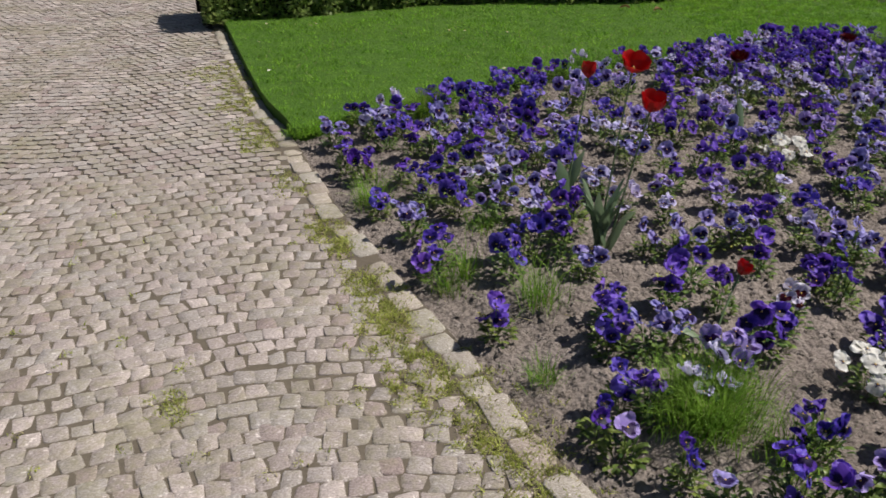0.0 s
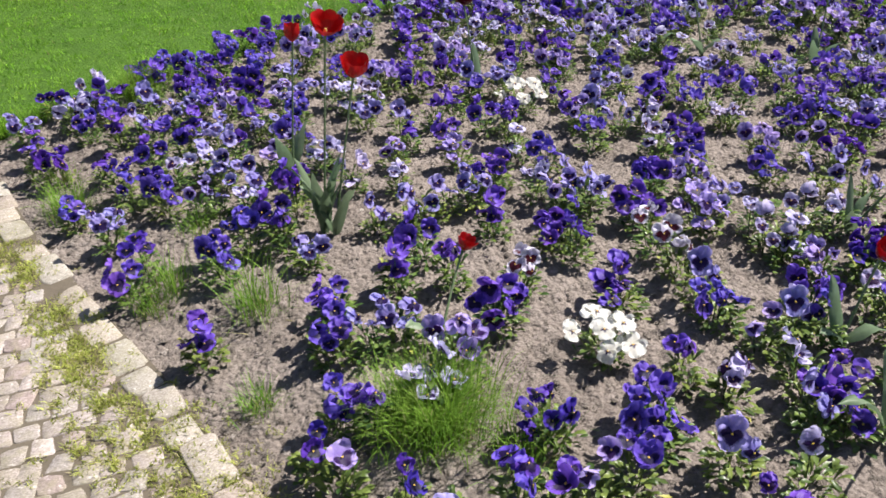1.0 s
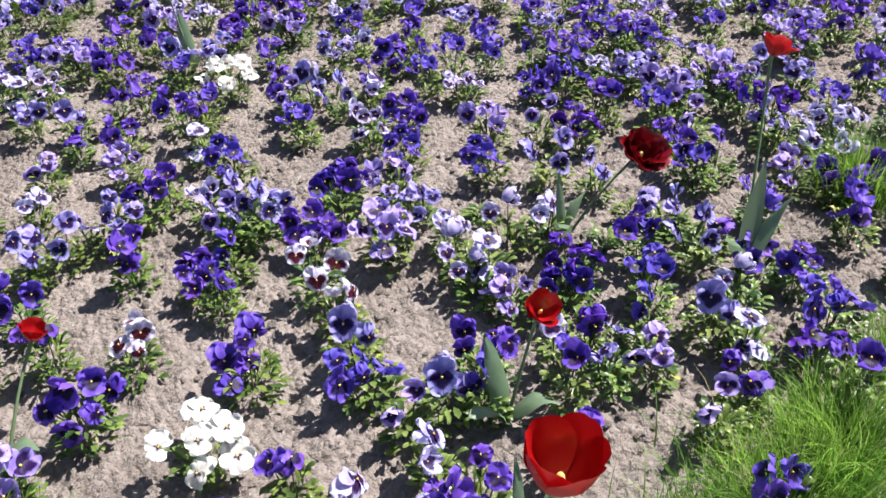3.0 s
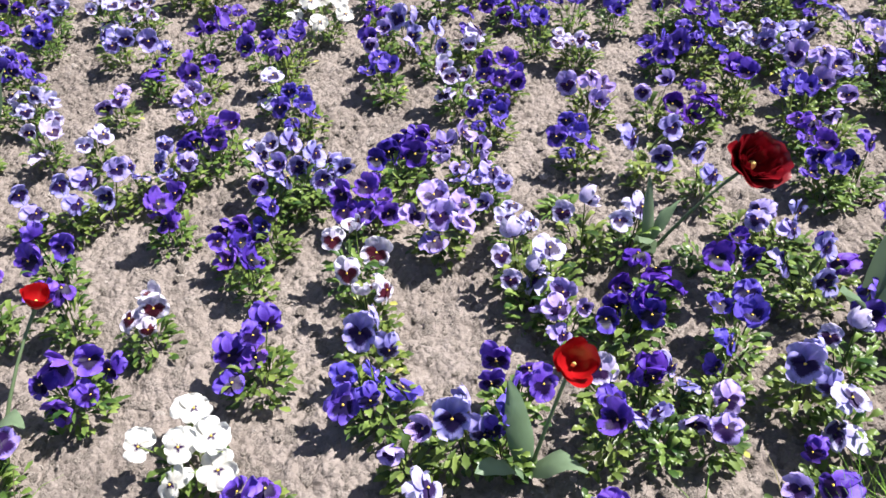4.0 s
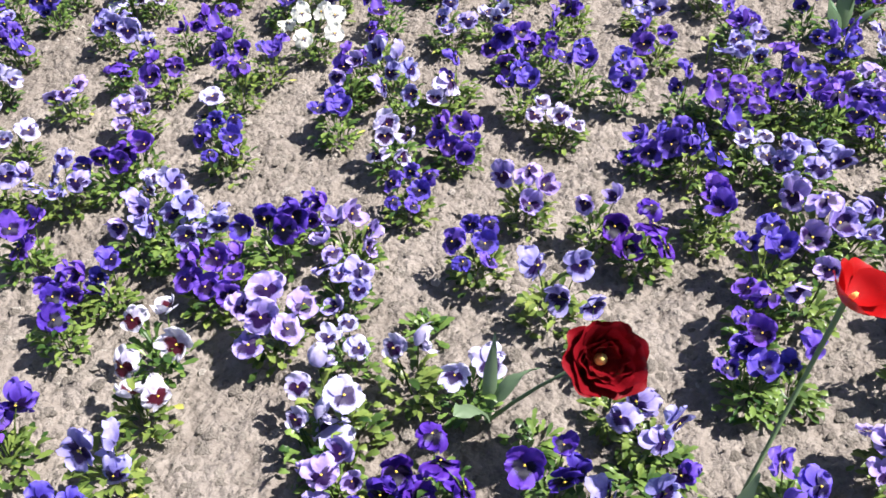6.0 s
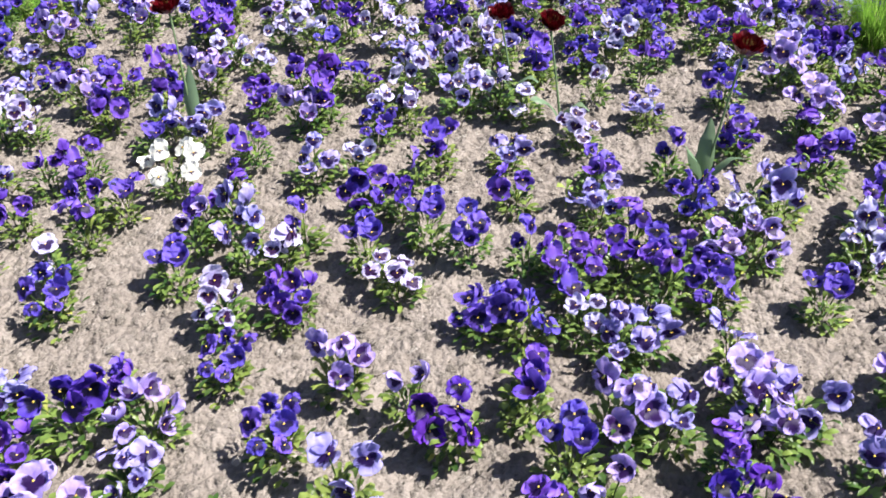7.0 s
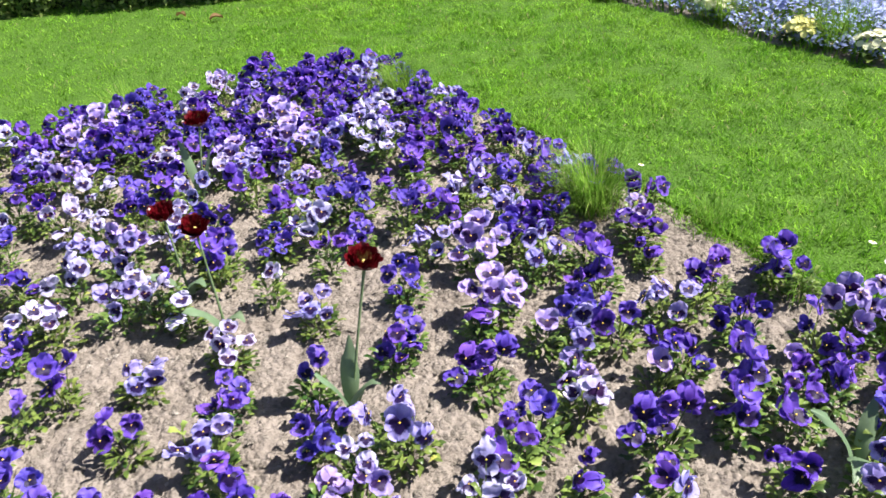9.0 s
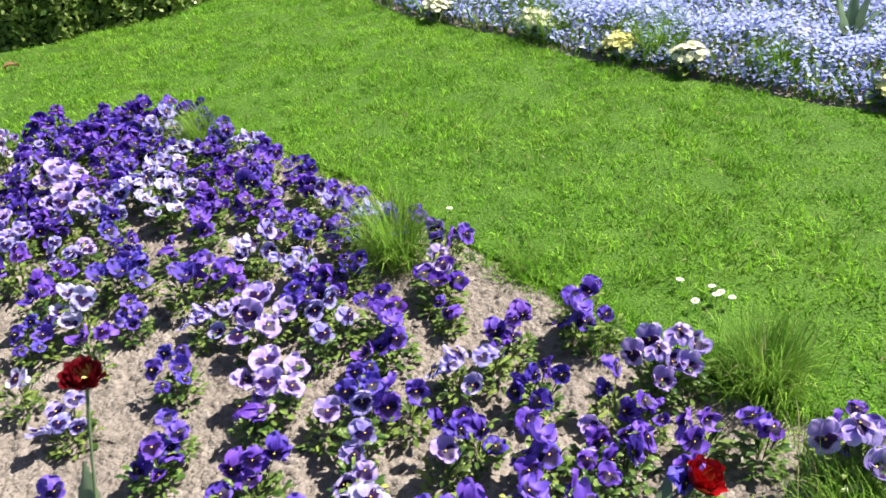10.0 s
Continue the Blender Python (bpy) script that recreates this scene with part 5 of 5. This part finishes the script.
def setts():
    """Small granite setts in shallow arcs with open joints; those by the bed's kerb are single stones, the rest one mesh."""
    r = random.Random(43)
    shapes = [block_mesh("sett", 700 + q, STONE, 0.0605, 0.0640, 0.03, 0.0045, 0.007, 0.15) for q in range(14)]
    raw = []
    for me in shapes:
        raw.append((np.array([v.co for v in me.vertices]), [tuple(p.vertices) for p in me.polygons]))
    plain = []
    for q in range(8):
        c = []
        for k in range(6):
            a = math.pi * (k + 0.5) / 3 + r.uniform(-0.12, 0.12)
            d = r.uniform(0.92, 1.06)
            c.append((0.0335 * d * math.copysign(abs(math.cos(a)) ** 0.6, math.cos(a)), 0.0340 * d * math.copysign(abs(math.sin(a)) ** 0.6, math.sin(a))))
        co = [(x, y, -0.02) for x, y in c] + [(x * 0.89, y * 0.89, r.uniform(0.002, 0.005)) for x, y in c]
        plain.append((np.array(co), [(6, 7, 8, 9), (6, 9, 10, 11)] + [(k, (k + 1) % 6, 6 + (k + 1) % 6, 6 + k) for k in range(6)]))
    single, verts, faces, soft, base = 0, [], [], [], 0
    edge = np.array(KERB_LINE)
    for row in range(-62, 128):
        for col in range(-84, 142):
            u = col * 0.0590 + (0.0295 if row % 2 else 0.0) + r.uniform(-0.005, 0.005)
            arc = 0.048 * math.cos(2 * math.pi * (u - 0.39) / 1.5)
            v = row * 0.0625 + arc + r.uniform(-0.004, 0.004)
            slope = -0.048 * 2 * math.pi / 1.5 * math.sin(2 * math.pi * (u - 0.39) / 1.5)
            ang = radians(12)
            x, y = -0.6 + u * math.cos(ang) - v * math.sin(ang), 0.9 + u * math.sin(ang) + v * math.cos(ang)
            x += 0.03 * noise.noise((x * 1.7, y * 1.7, 9))
            y += 0.04 * noise.noise((x * 2.1, y * 2.1, 12))
            if y > 8.9 or y < -1.65 or x < -4.65 or x > 5.5:
                continue
            q = int(np.argmin((edge[:, 0] - x) ** 2 + (edge[:, 1] - y) ** 2))
            near = edge[q]
            gap = math.hypot(near[0] - x, near[1] - y)
            d = edge[min(q + 1, len(edge) - 1)] - edge[max(q - 1, 0)]
            if (x - near[0]) * d[1] - (y - near[1]) * d[0] < 0 or gap < 0.112:
                continue
            k = r.randrange(14)
            tight = math.cos(math.atan(slope))
            m = pose(x, y, 0.004 + r.uniform(-0.002, 0.002), r.gauss(0, 1.6), r.gauss(0, 1.6), 12 + math.degrees(math.atan(slope)) + r.gauss(0, 5)) @ Matrix.Diagonal((r.uniform(0.90, 1.06), r.uniform(0.90, 1.06) * tight, 1, 1))
            if single < 300 and -0.9 < x and 0.9 < y < 2.6:
                part("sett", shapes[k], pavement, m)
                single += 1
            else:
                near_path = x > -1.7 and 0.8 < y < 3.3 and x < 0.8
                co, polys = raw[k] if near_path else plain[k % 8]
                soft += [near_path] * len(polys)
                a = np.array(m)
                verts.append(co @ a[:3, :3].T + a[:3, 3])
                faces += [tuple(base + w for w in p) for p in polys]
                base += len(co)
    me = bpy.data.meshes.new("setts")
    me.from_pydata(np.vstack(verts).tolist(), [], faces)
    me.materials.append(STONE_JOINED)
    me.polygons.foreach_set("use_smooth", soft)
    ob = part("setts", me, pavement, None, "grey granite setts of the path")
    tagged(ob, kind="stuff")


setts()


# ---- weeds in the joints beside the kerb ----
def joint_weeds():
    r = np.random.default_rng(81)
    edge = np.array(KERB_LINE)
    spots = []
    for x, y, s, n in ((-1.24, 4.99, 0.10, 2000), (-1.06, 4.75, 0.09, 2000), (-0.98, 4.35, 0.08, 2600), (-0.83, 3.95, 0.07, 2000), (-0.76, 3.72, 0.05, 1000),
                       (-0.36, 2.77, 0.045, 900), (-0.28, 2.60, 0.045, 1000), (-0.15, 2.28, 0.055, 1500), (-0.10, 2.08, 0.06, 1700), (-0.02, 1.84, 0.07, 2000),
                       (0.10, 1.70, 0.06, 1500), (0.20, 1.54, 0.06, 1500), (0.27, 1.40, 0.06, 1200), (0.36, 1.18, 0.05, 900), (-0.55, 3.15, 0.04, 400),
                       (-0.62, 1.66, 0.022, 420), (-0.3, 1.5, 0.2, 160), (-1.0, 2.0, 0.4, 300), (-1.3, 2.6, 0.4, 250), (-0.9, 1.5, 0.25, 200)):
        heart = np.column_stack((r.normal(x, s * 0.9, 60), r.normal(y, s * 1.5, 60)))[:max(6, min(60, n // 18))]
        n = int(0.75 * n)
        spots.append(heart[r.integers(0, len(heart), n)] + r.normal(0, 0.011, (n, 2)))
    along = r.integers(20, 78, 9000)
    way = edge[along + 1] - edge[along]
    out = np.column_stack((way[:, 1], -way[:, 0])) / np.linalg.norm(way, axis=1)[:, None]
    band = edge[along] + way * r.random((9000, 1)) + out * r.normal(0.130, 0.030, (9000, 1))
    keep = np.array([noise.noise((x * 5, y * 5, 21)) > 0.12 for x, y in band])
    spots = np.vstack(spots + [band[keep]])
    n = len(spots)
    return grass_mesh("joint_weeds", spots, r.uniform(0.006, 0.018, n), r.uniform(0.0020, 0.0050, n), 1.5, WEED, 82, 0.004)


tagged(new("joint_weeds", joint_weeds()), "yellowish moss and weeds in the joints by the kerb", "weeds", kind="stuff")
